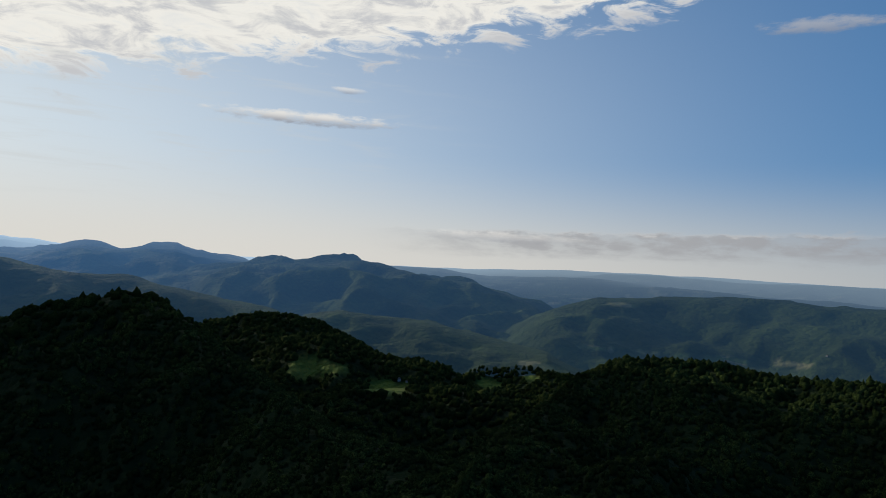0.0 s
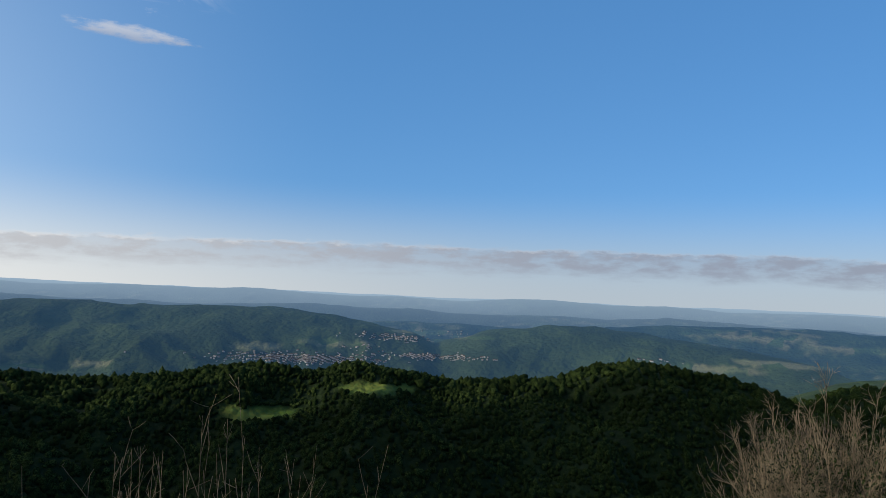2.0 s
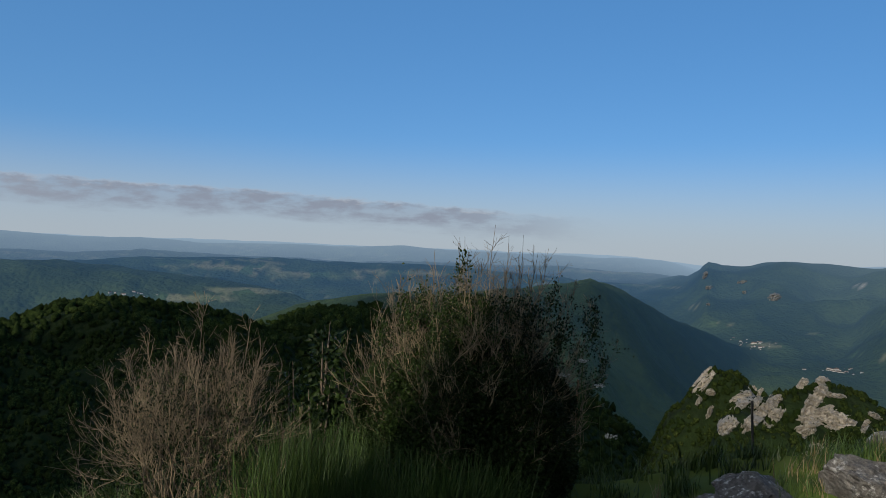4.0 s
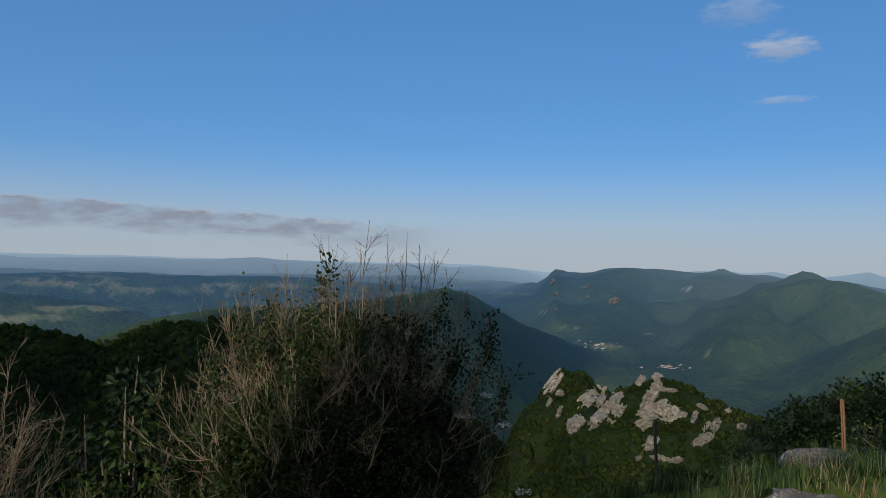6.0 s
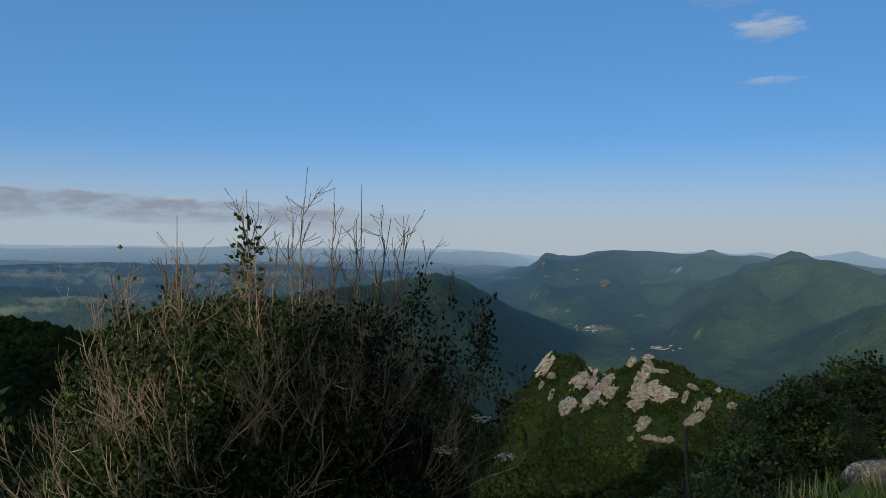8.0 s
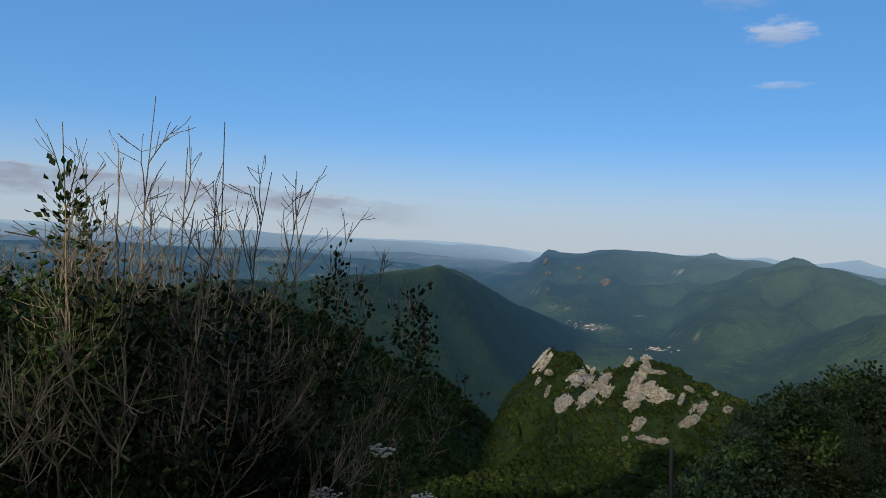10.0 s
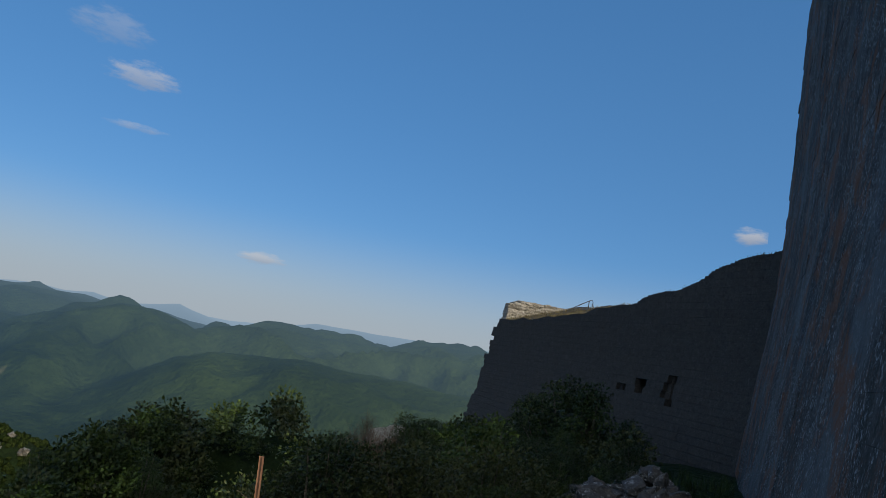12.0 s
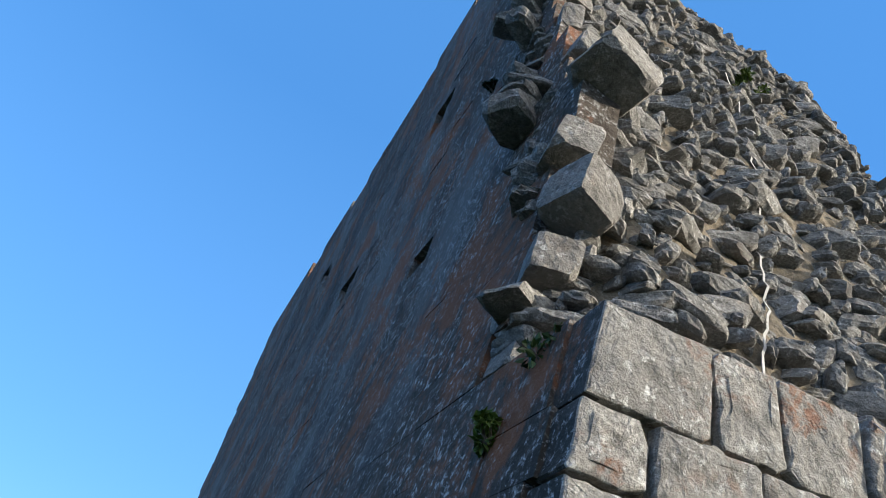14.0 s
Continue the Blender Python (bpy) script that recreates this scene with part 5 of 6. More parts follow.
# scrub that covers the shoulder below the castle
rng = np.random.default_rng(8)
kinds = [leafy_thing("scrub_bush", "dense dark green scrub bush on the slope", "bush", 51, 1.6, 2.0, 3600, 0.06, 0.1, 16, TREE_GREEN, "scrub on the shoulder"),
         leafy_thing("scrub_bush", "rounded olive green scrub bush on the slope", "bush", 52, 1.3, 2.2, 3600, 0.06, 0.1, 18, OLIVE_LEAF, "scrub on the shoulder"),
         leafy_thing("scrub_bush", "low yellow-green broom bush among the scrub", "bush", 53, 1.1, 1.8, 3200, 0.05, 0.1, 16, LIME_LEAF, "scrub on the shoulder")]
spots = [[], [], []]
for _ in range(900):
    az, r = rng.uniform(112, 172) if rng.uniform() < 0.7 else rng.uniform(112, 136), 6.0 + 85 * rng.uniform(0, 1) ** 1.8
    x, y = (float(v) for v in polar(az, r))
    x, y = x + 4.3, y - 1.5
    wall_side = (x - 3.6) - 0.9 * max(0.0, -29 - y)
    if wall_side < 2.2 or (r < 13 and rng.uniform() < 0.35):
        continue
    kind = 0 if rng.uniform() < 0.5 else (1 if rng.uniform() < 0.8 else 2)
    spots[kind].append((x, y, (0.45 + 0.04 * r ** 0.85) * rng.uniform(0.75, 1.25) * (0.6 if az > 146 else 1.15) if r > 14 else rng.uniform(0.3, 0.6)))
for _ in range(420):
    az, r = rng.uniform(118, 140), rng.uniform(38, 100)
    x, y = (float(v) for v in polar(az, r))
    spots[0 if rng.uniform() < 0.75 else 1].append((x + 4.3, y - 1.5, rng.uniform(1.0, 2.1)))
for k, most in enumerate((140, 60, 30)):
    spots[k].sort(key=lambda q: math.hypot(q[0] - 4.3, q[1] + 1.5))
    plant_out(kinds[k], spots[k][:most], 60 + k)
# the farther scrub, too many bushes to count
mats = [TREE_GREEN, OLIVE_LEAF, LIME_LEAF]
for k, most in enumerate((140, 60, 30)):
    cut = []
    far_shapes = [leafy_shape(56 + j, 1.5, 2.0, 520, 0.19, 0.1, 16)[0] for j in range(3)]
    for x, y, s in spots[k][most:]:
        v, q = far_shapes[rng.integers(3)]
        a = rng.uniform(0, 6.28)
        spin = np.array([[math.cos(a), math.sin(a), 0], [-math.sin(a), math.cos(a), 0], [0, 0, rng.uniform(0.8, 1.2)]])
        cut.append(((v * s) @ spin + (x, y, ground_at(x, y) - 0.05), q))
    tagged(new("scrub", mesh_from("scrub", *gather(cut), [mats[k]])), "thick green scrub farther down the shoulder", "scrub", kind="stuff")
tree = leafy_thing("small_oak", "small dark green oak on the ridge shoulder", "tree", 54, 6.0, 4.4, 8000, 0.13, 1.3, 26, TREE_GREEN, "trees on the shoulder")
plant_out(tree, [(polar(az, r)[0] + 4.3, polar(az, r)[1] - 1.5, s) for az, r, s in
                 ((133, 62, 0.8), (136, 66, 0.9), (140, 52, 1.0), (142.5, 55, 1.15), (144, 50, 1.0), (146.5, 47, 0.8), (148.5, 44, 0.95), (150, 43, 0.8), (129, 70, 0.8), (138, 60, 0.8))], 66)

# bushes that stand out of the scrub
for x, y, s, seed in ((10.9, -13.9, 1.2, 91), (9.6, -11.5, 0.9, 92), (12.6, -15.5, 1.1, 93)):
    twig_bush("dead_bush", "reddish brown dead bush among the green scrub", (x, y, ground_at(x, y) - 0.05), [], 26, s, 0, seed, 0.8 * s, spire_count=14, bark=BROWN_TWIG)
lime = leafy_thing("lime_shrub", "bright yellow-green shrub below the curtain wall", "shrub", 57, 1.0, 1.5, 3200, 0.07, 0.1, 18, LIME_LEAF)
plant_out(lime, [(8.2, -12.8, 1.0), (8.9, -13.4, 0.7)], 71)
shrub = leafy_thing("dark_shrub", "tall dark green shrub in front of the curtain wall", "shrub", 58, 2.6, 2.2, 3600, 0.11, 0.3, 20, TREE_GREEN)
plant_out(shrub, [(9.3, -26.5, 1.1), (10.6, -28.5, 1.2), (12.2, -31.0, 1.0), (7.6, -24.0, 0.6), (13.5, -34.0, 1.0)], 72)


# ---------------------------------------------------------------- outcrops and villages
def sight(az, el, r0, r1, steps=150):
    """Distance at which the land first rises to an elevation as seen from the summit."""
    az, el = np.asarray(az, float), np.asarray(el, float)
    rs = np.geomspace(r0, r1, steps)
    a, r = np.meshgrid(az.ravel(), rs)
    e = np.degrees(np.arctan2(land_height(a, r) - 1.7, r))
    hit = e >= el.ravel()[None]
    first = np.where(hit.any(0), hit.argmax(0), steps - 1)
    return rs[first].reshape(az.shape)


def outcrop(name, label, az, el, half, wide, slant, r0, r1, bulge, mat, seed):
    """A slab of bare rock standing out of a hillside, with a broken outline."""
    u, v = np.meshgrid(np.linspace(-1.15, 1.15, 38), np.linspace(-1.25, 1.25, 24))
    co, si = math.cos(radians(slant)), math.sin(radians(slant))
    a, e = az + co * half * u - si * wide * v, el + si * half * u + co * wide * v
    r = sight(a, e, r0, r1)
    z = 1.7 + r * np.tan(np.radians(e))
    fu, fv = a * 3.4, e * 3.4
    crack = np.abs(fbm(fu * 2.0 + 5, fv * 1.3, 4, 503))
    ledge = fbm(fu * 3, fv * 3, 4, 509)
    body = (np.abs(u) ** 2.6 + np.abs(v) ** 2.2) + 0.42 * fbm(fu * 2.6, fv * 2.6, 4, 507) + 0.4 * fbm(u * 1.6 + az, v * 4.5 + el, 4, 511)
    proud = bulge * (0.9 * (1 - step(body, 0.4, 1.0)) - 0.12 + 0.5 * ledge - 0.5 * (1 - step(crack, 0.0, 0.1)))
    shrink = (r - proud) / r
    x, y = polar(a, r)
    n, m = u.shape
    i = np.arange(n * m).reshape(n, m)
    rock = body[:-1, :-1] < 1.05
    best = set()
    left = {(int(p), int(q)) for p, q in np.argwhere(rock)}
    while left:
        heap = [left.pop()]
        piece = set(heap)
        while heap:
            p, k = heap.pop()
            for near in ((p + 1, k), (p - 1, k), (p, k + 1), (p, k - 1)):
                if near in left:
                    left.remove(near)
                    piece.add(near)
                    heap.append(near)
        best = piece if len(piece) > len(best) else best
    rock[:] = False
    for p, k in best:
        rock[p, k] = True
    quads = np.stack([i[:-1, :-1], i[:-1, 1:], i[1:, 1:], i[1:, :-1]], -1)[rock]
    used, back = np.unique(quads, return_inverse=True)
    spots = np.stack([x * shrink, y * shrink, 1.7 + (z - 1.7) * shrink], -1).reshape(-1, 3)[used]
    me = mesh_from(name, spots, back.reshape(-1, 4), [mat])
    return tagged(new(name, me), label, "rock", "rock outcrops")


CRAG = "sunlit pale limestone crag on the wooded hill"
for k, (az, el, half, wide, slant) in enumerate(CRAGS):
    outcrop("rock_outcrop", CRAG, az, el, half * 1.15, wide * 1.25, slant, 300, 750, 7.0, CRAG_ROCK, 500 + k)

FAR_CRAG = "distant pale cliff on the mountain side"
for k, (az, el, ha, he) in enumerate([(113.6, -1.4, 0.22, 0.45), (113.9, -2.3, 0.4, 0.25), (116.2, -1.75, 0.55, 0.2), (116.4, -2.5, 0.25, 0.2), (118.4, -2.75, 0.7, 0.4), (113.9, -3.6, 0.2, 0.2)]):
    outcrop("rock_outcrop", FAR_CRAG, az, el, 0.75 * max(ha, he), 0.75 * min(ha, he), 65 if he > ha else 15, 1800, 3600, 16.0, FAR_ROCK, 540 + k)


def house_thing():
    house = tagged(new("house"), "small pale village house with a clay tile roof", "house", "village houses")
    v = [(-4, -3, -2), (4, -3, -2), (4, 3, -2), (-4, 3, -2), (-4, -3, 3.6), (4, -3, 3.6), (4, 3, 3.6), (-4, 3, 3.6)]
    part("wall", mesh_from("house_wall", v, [(0, 1, 5, 4), (1, 2, 6, 5), (2, 3, 7, 6), (3, 0, 4, 7), (4, 5, 6, 7)], [PLASTER]), house)
    g = [(-4.4, -3.5, 3.5), (4.4, -3.5, 3.5), (4.4, 3.5, 3.5), (-4.4, 3.5, 3.5), (-4.4, 0, 5.4), (4.4, 0, 5.4), (-4.4, -3.5, 3.2), (4.4, -3.5, 3.2), (4.4, 3.5, 3.2), (-4.4, 3.5, 3.2)]
    part("roof", mesh_from("house_roof", g, [(0, 1, 5, 4), (2, 3, 4, 5), (0, 4, 3, 3), (1, 2, 5, 5), (6, 7, 1, 0), (7, 8, 2, 1), (8, 9, 3, 2), (9, 6, 0, 3)], [ROOF_TILE]), house)
    return house


rng = np.random.default_rng(15)
first = house_thing()
made = 0
for az, el, ha, he, n, r0, r1 in ((41.0, -5.55, 6.5, 0.42, 90, 1250, 2600), (46.4, -4.5, 1.8, 0.45, 30, 1250, 2900), (52.5, -5.15, 4.2, 0.16, 40, 1250, 2900), (53.5, -3.1, 2.0, 0.2, 10, 1250, 3600),
                                  (117.0, -6.35, 1.5, 0.4, 34, 1250, 3000), (122.6, -7.65, 1.2, 0.2, 34, 1250, 3000), (69.5, -4.45, 1.6, 0.12, 14, 1250, 3000), (-3.0, -9.75, 0.9, 0.12, 4, 700, 1100)):
    aa, ee = az + ha * rng.normal(0, 0.5, n), el + he * rng.normal(0, 0.5, n)
    rr = sight(aa, ee, r0, r1)
    for a, r in zip(aa, rr):
        x, y = polar(a, r)
        z = float(land_height(np.array([a]), np.array([r]))[0])
        m = pose(float(x), float(y), z - 0.5, 0, 0, rng.uniform(0, 180))
        s = (0.42 if az > 100 else 0.45) * rng.lognormal(0, 0.3)
        ob = first if made == 0 else copy_thing(first, m)
        ob.matrix_basis = m @ Matrix.Diagonal((s * rng.uniform(0.8, 1.8), s, s * rng.uniform(0.8, 1.2), 1))
        made += 1


def town(az, el, ha, he, n, r0, r1, seed):
    """Roofs and walls of a far town, too small and many to tell apart."""
    rng = np.random.default_rng(seed)
    aa, ee = az + ha * rng.normal(0, 0.5, n), el + he * rng.normal(0, 0.5, n)
    rr = sight(aa, ee, r0, r1)
    zz = land_height(aa, rr)
    vs, qs, kind = [], [], []
    for k in range(n):
        w, d, h, t = rng.uniform(1.7, 4.2), rng.uniform(1.4, 2.2), rng.uniform(1.4, 2.6), rng.uniform(0, 3.14)
        v = np.array([(-w, -d, -2), (w, -d, -2), (w, d, -2), (-w, d, -2), (-w, -d, h), (w, -d, h), (w, d, h), (-w, d, h), (-w, 0, h + 1.5), (w, 0, h + 1.5)])
        x, y = polar(aa[k], rr[k])
        spin = np.array([[math.cos(t), math.sin(t), 0], [-math.sin(t), math.cos(t), 0], [0, 0, 1]])
        vs.append(v @ spin + (x, y, zz[k]))
        qs.append(np.array([(0, 1, 5, 4), (1, 2, 6, 5), (2, 3, 7, 6), (3, 0, 4, 7), (4, 5, 9, 8), (6, 7, 8, 9)]) + 10 * k)
        kind += [0, 0, 0, 0, 1, 1]
    me = mesh_from("town", np.concatenate(vs), np.concatenate(qs), [PLASTER, ROOF_TILE])
    me.polygons.foreach_set("material_index", np.array(kind, dtype=np.int32))
    return tagged(new("town", me), "far town of pale houses in the valley", "town", kind="stuff")


town(41.5, -5.5, 6.0, 0.4, 420, 1250, 2600, 81)
town(52.0, -5.0, 4.5, 0.22, 130, 1250, 2900, 82)
town(49.0, -3.6, 3.5, 0.3, 90, 1250, 3600, 83)


# ---------------------------------------------------------------- grass, rocks, posts
def grass_patch(name, label, spots, count, low, high, mat, seed, bend=0.35, width=0.004):
    """Tufts of bent blades over a stretch of ground (x0, x1, y0, y1)."""
    rng = np.random.default_rng(seed)
    x0, x1, y0, y1 = spots
    vs, qs, off = [], [], 0
    tufts = rng.uniform((x0, y0), (x1, y1), (max(8, count // 28), 2))
    for tx, ty in tufts:
        if not clear_of_path((tx, ty)):
            continue
        gz = ground_at(tx, ty) - 0.03
        n = 28
        bx, by = tx + rng.normal(0, 0.05, n), ty + rng.normal(0, 0.05, n)
        h = rng.uniform(low, high, n)
        a = rng.uniform(0, 6.28, n)
        lean = bend * rng.uniform(0.2, 1.2, n) * h
        q = np.array([0, 0.35, 0.7, 1.0])[None]
        px, py = bx[:, None] + np.cos(a)[:, None] * lean[:, None] * q ** 2, by[:, None] + np.sin(a)[:, None] * lean[:, None] * q ** 2
        pz = gz + h[:, None] * q * (1 - 0.12 * q * bend)
        w = width * np.array([1.0, 0.85, 0.55, 0.08])[None] * rng.uniform(0.7, 1.3, n)[:, None]
        sx, sy = -np.sin(a)[:, None] * w, np.cos(a)[:, None] * w
        left, right = np.stack([px - sx, py - sy, pz], -1), np.stack([px + sx, py + sy, pz], -1)
        v = np.stack([left, right], 2).reshape(-1, 3)
        o = (np.arange(n) * 8)[:, None, None]
        k = np.array([[0, 1, 3, 2], [2, 3, 5, 4], [4, 5, 7, 6]])[None]
        vs.append(v)
        qs.append((o + k).reshape(-1, 4) + off)
        off += len(v)
    me = mesh_from(name, np.concatenate(vs), np.concatenate(qs), [mat])
    return tagged(new(name, me), label, "grass", kind="stuff")


grass_patch("tall_grass", "tall green grass in front of the thorn bush", (4.8, 5.6, -1.2, 0.12), 9000, 0.5, 0.92, GRASS, 21)
grass_patch("rim_grass", "green grass along the rim of the terrace", (3.6, 6.6, 0.2, 1.6), 3500, 0.15, 0.35, GRASS, 22)
grass_patch("dry_grass", "dry straw-coloured grass among rocks", (5.6, 8.2, -5.6, -2.4), 1500, 0.08, 0.22, DRY_GRASS, 23, 0.6, 0.003)
grass_patch("short_grass", "short green grass on the stony terrace", (5.2, 9.5, -9.5, -2.2), 9000, 0.08, 0.24, GRASS, 24, 0.5)
grass_patch("rough_grass", "rough dark grass at the edge of the terrace", (5.9, 9.8, -6.0, -1.2), 9000, 0.08, 0.22, GRASS, 26, 0.5, 0.005)
grass_patch("short_grass", "rough grass below the castle wall", (4.6, 13, -24, -9), 9000, 0.2, 0.5, GRASS, 25, 0.5, 0.007)


def boulder(name, label, x, y, size, seed, mat, lift=0.1):
    """A weathered limestone rock, cracked and half buried."""
    v, q = ico(5)
    rng = np.random.default_rng(seed)
    for a in rng.standard_normal((14, 3)):
        a /= np.linalg.norm(a)
        over = np.clip(v @ a - rng.uniform(0.5, 0.85), 0, None)
        v = v - over[:, None] * a
    bumps = fbm(v[:, 0] * 3 + seed, v[:, 1] * 3 + v[:, 2] * 2, 4, seed)
    crack = 1 - step(np.abs(fbm(v[:, 0] * 2.2 + v[:, 2], v[:, 1] * 2.2 - v[:, 2], 3, seed + 5)), 0.0, 0.07)
    v = v * (1 + 0.12 * bumps - 0.09 * crack)[:, None]
    ob = new(name, mesh_from(name, v, q, [mat]))
    ob.matrix_basis = pose(x, y, ground_at(x, y) + lift, 0, 0, rng.uniform(0, 360)) @ Matrix.Diagonal((*size, 1))
    return tagged(ob, label, "rock", "terrace rocks")


ROCK = "grey weathered limestone rock half buried in grass"
for k, (x, y, size, lift) in enumerate([(5.35, -2.55, (0.26, 0.22, 0.24), 0.08), (5.8, -2.95, (0.45, 0.28, 0.17), 0.05), (5.55, -3.55, (0.3, 0.27, 0.22), 0.08), 
                                        (5.05, -2.75, (0.16, 0.13, 0.1), 0.04), (6.5, -4.5, (0.34, 0.26, 0.11), -0.02)]):
    boulder("rock", ROCK, x, y, size, 600 + k, GREY_ROCK, lift)
# heap of fallen stones under the wall
heap = tagged(new("stone_heap"), "heap of fallen grey lichened stones below the castle wall", "stones")
shapes = [template_mesh("stone", s, GREY_ROCK) for s in STONES]
rng = np.random.default_rng(33)
for _ in range(170):
    x, y = 5.6 + rng.normal(0, 0.65), -12.6 + rng.normal(0, 1.3)
    h = 0.75 * math.exp(-((x - 5.6) ** 2 / 0.9 + (y + 12.6) ** 2 / 3.2))
    put_piece("stone", shapes[rng.integers(12)], heap, (x, y, ground_at(x, y) + h * rng.uniform(0.3, 1.0)), (rng.uniform(0.15, 0.34),) * 2 + (rng.uniform(0.1, 0.2),), (rng.uniform(-30, 30), rng.uniform(-30, 30), rng.uniform(0, 360)))
boulder("rock", "sunlit white rock slab beyond the scrub", 28.8, -50.8, (2.4, 1.3, 3.0), 640, PALE_ROCK, -7.0 - ground_at(28.8, -50.8))


def fence_post(label, x, y, top, width, depth, mat, lean=(0, 0)):
    """An iron post: a flange and a web, with a few wire holes left as notches."""
    post = tagged(new("fence_post"), label, "post", "old fence posts")
    z0 = ground_at(x, y) - 0.15
    h = top - z0
    for nm, (sx, sy), (ox, oy) in (("flange", (width, 0.006), (0, 0)), ("web", (0.006, depth), (-width / 2, depth / 2))):
        bm = bmesh.new()
        bmesh.ops.create_cube(bm, size=1)
        bmesh.ops.scale(bm, vec=(sx, sy, h), verts=bm.verts)
        bmesh.ops.translate(bm, vec=(ox, oy, h / 2), verts=bm.verts)
        bmesh.ops.subdivide_edges(bm, edges=[e for e in bm.edges if abs(e.verts[0].co.z - e.verts[1].co.z) > 0.1], cuts=6)
        for vert in bm.verts:
            vert.co.x += 0.004 * math.sin(vert.co.z * 9)
        me = bpy.data.meshes.new(nm)
        bm.to_mesh(me)
        bm.free()
        me.materials.append(mat)
        part(nm, me, post)
    post.matrix_basis = pose(x, y, z0, lean[0], lean[1], 25)
    return post


fence_post("rusty brown iron fence post in the grass", 6.82, -5.01, 0.72, 0.026, 0.024, RUSTY, (1, 2))
fence_post("thin dark iron fence post leaning a little", 7.24, -3.73, 0.5, 0.024, 0.02, DARK_IRON, (0, 4))
fence_post("thin rusty iron post beside the thorn bush", 6.9, -2.05, 0.72, 0.02, 0.016, RUSTY, (0, -1))


# ---------------------------------------------------------------- growth and strap on the wall
def wall_tuft(x, y, z, size, seed, mat, label):
    crown, stems = leafy_shape(seed, size, size * 0.9, 260, 0.07 * (size / 0.35) ** 0.4, 0.02, 7)
    thing = tagged(new("wall_plant"), label, "plant", "plants on the wall")
    tagged(part("foliage", mesh_from("foliage", *crown, [mat]), thing), kind="stuff")
    tagged(part("stem", mesh_from("stem", *stems, [BARK]), thing), kind="stuff")
    thing.matrix_basis = pose(x, y, z, 0, 30, 0)


for k, (y, z, s) in enumerate([(-4.62, 2.98, 0.2), (-5.1, 2.3, 0.1), (-5.9, 9.6, 0.42), (-8.6, 15.4, 0.9), (-7.4, 9.0, 0.2)]):
    wall_tuft(float(face_x(z, y)) - 0.02, y, z, s, 700 + k, LIME_LEAF if k in (0, 1) else SHRUB_LEAF, "green leafy weed growing from the wall face")
wall_tuft(2.25, -4.3, 3.58, 0.24, 711, LIME_LEAF, "bright green weed on the broken ledge")
wall_tuft(2.9, -4.35, 3.35, 0.3, 712, GRASS, "wispy green weed hanging at the torn corner")
wall_tuft(-0.6, -6.35, 10.2, 0.5, 713, LIME_LEAF, "yellow-green tuft in the rubble")

strap_points = [(-0.14, 12.2), (-0.05, 10.6), (0.05, 9.3), (0.3, 8.0), (0.52, 6.8), (0.8, 5.8), (1.02, 5.0), (1.3, 4.35), (1.42, 3.85)]
pts = [(x, float(rubble_y(np.array(x), np.array(z))) + 0.2 + 0.02 * math.sin(z * 5), z) for x, z in strap_points] + [(1.4, -3.78, 3.5), (1.36, -3.8, 3.0), (1.3, -3.8, 1.5)]
dense = np.array([np.interp(np.linspace(0, len(pts) - 1, 70), np.arange(len(pts)), np.array(pts)[:, c]) for c in range(3)]).T
dense += 0.012 * np.random.default_rng(3).standard_normal(dense.shape)
edge = np.array([0.013, 0.003, 0])
v = np.stack([dense - edge, dense + edge, dense + edge + (0, 0.006, 0), dense - edge + (0, 0.006, 0)], 1).reshape(-1, 3)
i = (np.arange(69) * 4)[:, None, None]
q = (i + np.array([[0, 1, 5, 4], [1, 2, 6, 5], [2, 3, 7, 6], [3, 0, 4, 7]])[None]).reshape(-1, 4)
tagged(new("lightning_strap", mesh_from("lightning_strap", v, q, [STRAP])), "pale flat metal strap running down the rubble", "cable")

# bent iron rail on the curtain wall
rail = tagged(new("iron_rail"), "thin bent iron rail leaning on the grassy wall top", "rail")
foot = np.array(curtain_spot(21.5, 5.25, 2.9))
lean = np.array([-0.743, -0.669, 0.0])
for nm, pts in (("bar", [foot, foot + lean * 0.6 + (0, 0, 0.35), foot + lean * 1.25 + (0, 0, 0.72)]),
                ("hook", [foot + lean * 1.25 + (0, 0, 0.72), foot + lean * 1.42 + (0, 0, 0.76), foot + lean * 1.5 + (0, 0, 0.62), foot + lean * 1.44 + (0, 0, 0.4)]),
                ("post", [foot + lean * 1.2 + (0, 0, -0.1), foot + lean * 1.2 + (0, 0, 0.68)])):
    part(nm, mesh_from(nm, *tube(pts, [0.028] * len(pts), 6), [DARK_IRON], smooth=True), rail)

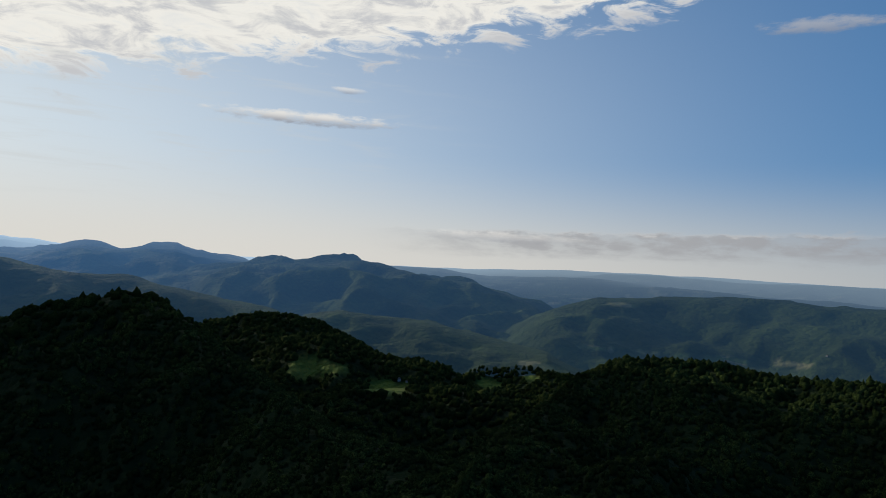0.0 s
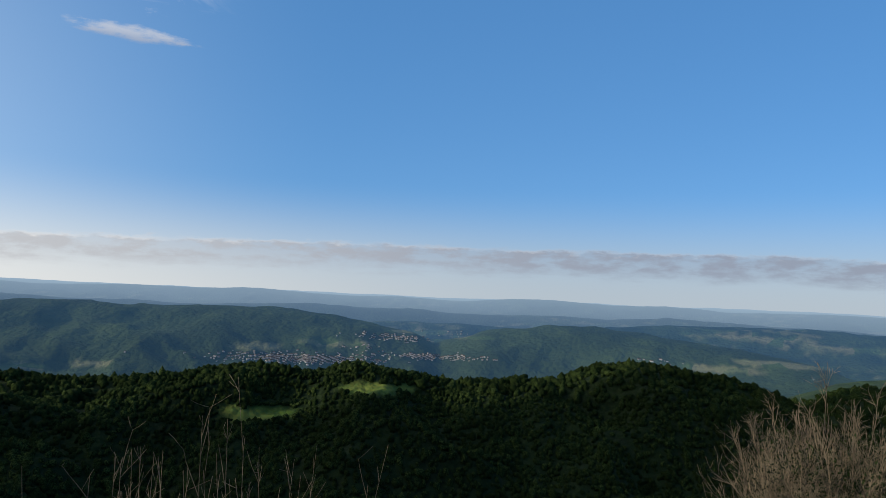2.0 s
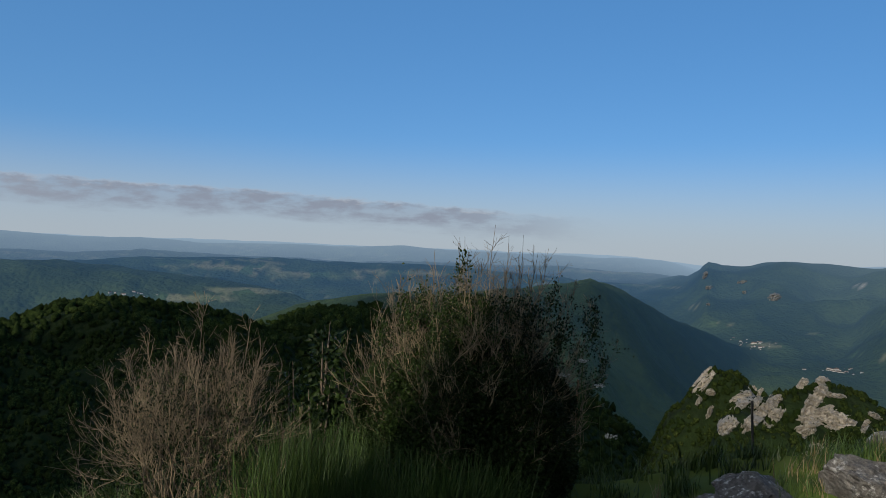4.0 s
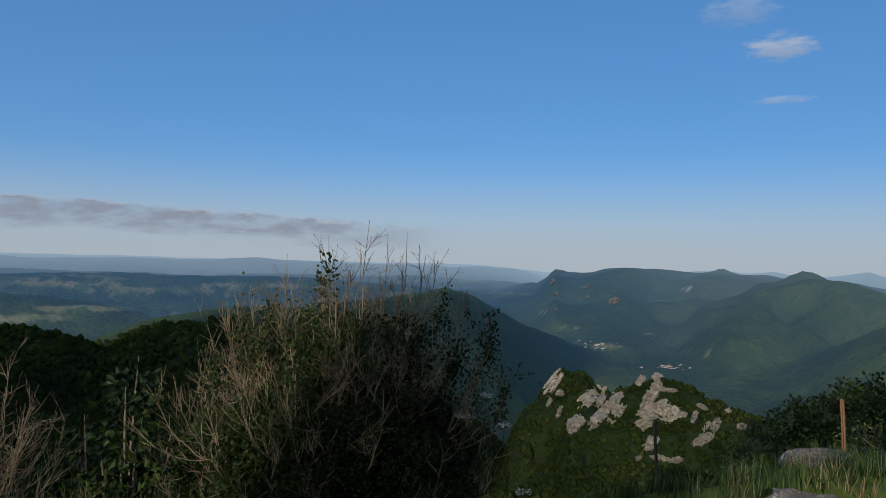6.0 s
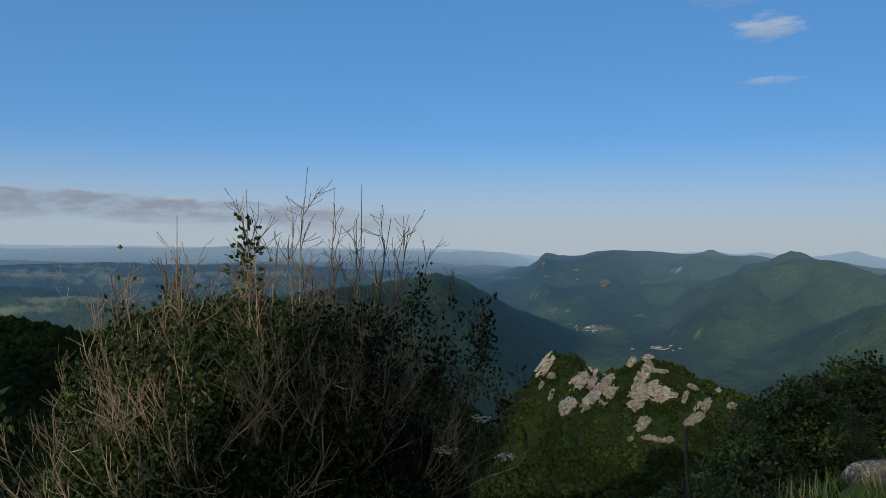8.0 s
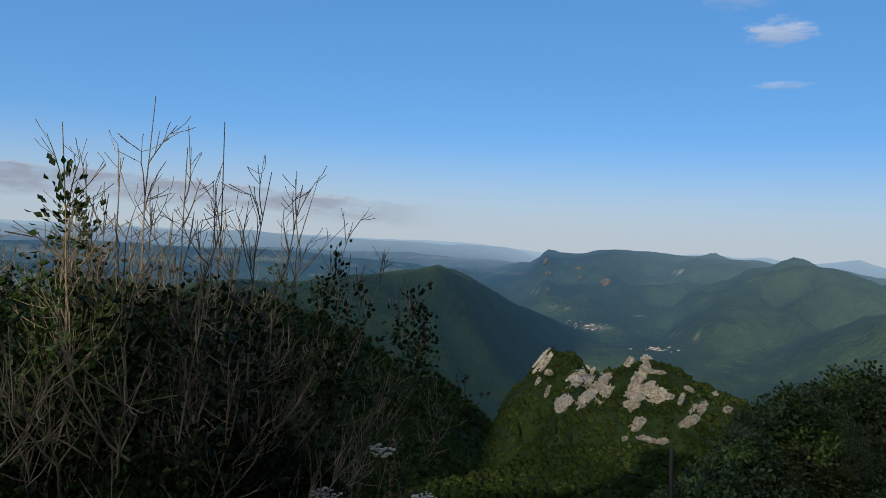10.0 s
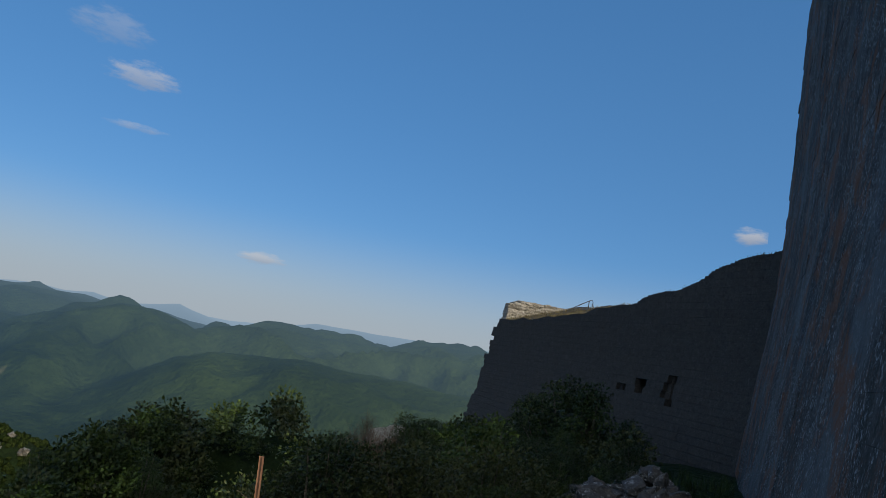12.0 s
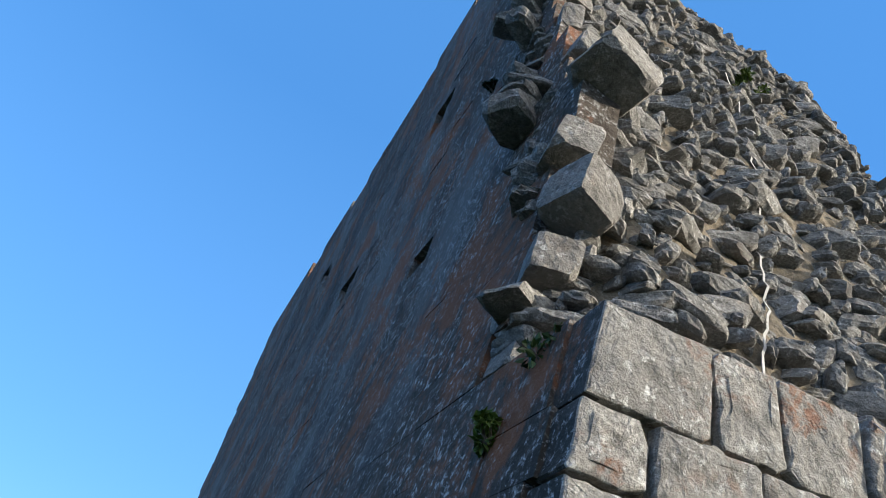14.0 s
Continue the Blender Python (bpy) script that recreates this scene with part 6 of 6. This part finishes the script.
# grass on the curtain wall
rng = np.random.default_rng(44)
vs, qs, off = [], [], 0
for _ in range(3600):
    s, d, h = rng.uniform(0, curtain_length - 0.9), 5.0 * rng.uniform(0, 1) ** 1.6 + 0.1, rng.uniform(0.05, 0.17)
    x, y, z = curtain_spot(s, float(curtain_top(np.array(s)) + curtain_bank(s, d)) + 0.08, d)
    dx, dy = rng.normal(0, 0.06, 2)
    vs.append(np.array([(x - 0.02, y, z), (x + 0.02, y, z), (x + dx + 0.004, y + dy, z + h), (x + dx - 0.004, y + dy, z + h)]))
    qs.append(np.array([[0, 1, 2, 3]]) + off)
    off += 4
tagged(new("wall_top_grass", mesh_from("wall_top_grass", np.concatenate(vs), np.concatenate(qs), [DRY_GRASS])), "sunlit grass on top of the curtain wall", "grass", kind="stuff")


# ---------------------------------------------------------------- flowers beside the thorn bush
def umbel(x, y, top, seed):
    """A tall weed with a flat head of tiny white flowers."""
    rng = np.random.default_rng(seed)
    flower = tagged(new("umbel_flower"), "tall weed with flat white flower heads beside the bush", "flower", "white flowers")
    z0 = ground_at(x, y) - 0.05
    path = [(x + 0.04 * math.sin(3 * q + seed), y + 0.03 * math.cos(2 * q + seed), z0 + q * (top - z0)) for q in np.linspace(0, 1, 8)]
    tip = np.array(path[-1])
    rays, blooms = [tube(path, np.linspace(0.004, 0.002, 8), 5)], []
    ball, faces = ico(1)
    for _ in range(18):
        a, q = rng.uniform(0, 6.28), 0.034 * math.sqrt(rng.uniform(0, 1))
        end = tip + (q * math.cos(a), q * math.sin(a), 0.03 + rng.uniform(-0.004, 0.006))
        rays.append(tube([tip, (tip + end) / 2 + (0, 0, -0.004), end], [0.0009, 0.0008, 0.0006], 4))
        for _ in range(3):
            blooms.append((ball * rng.uniform(0.003, 0.006) * (1, 1, 0.5) + end + rng.normal(0, 0.004, 3), faces))
    part("stem", mesh_from("stem", *gather(rays), [GRASS]), flower)
    part("flower_head", mesh_from("flower_head", *gather(blooms), [WHITE_BLOOM]), flower, "flat head of tiny white flowers")


for x, y, top, seed in ((5.62, -1.72, 1.04, 1), (5.58, -1.6, 0.96, 2), (5.75, -1.9, 0.86, 3), (5.5, -1.95, 0.6, 4)):
    umbel(x, y, top, seed)
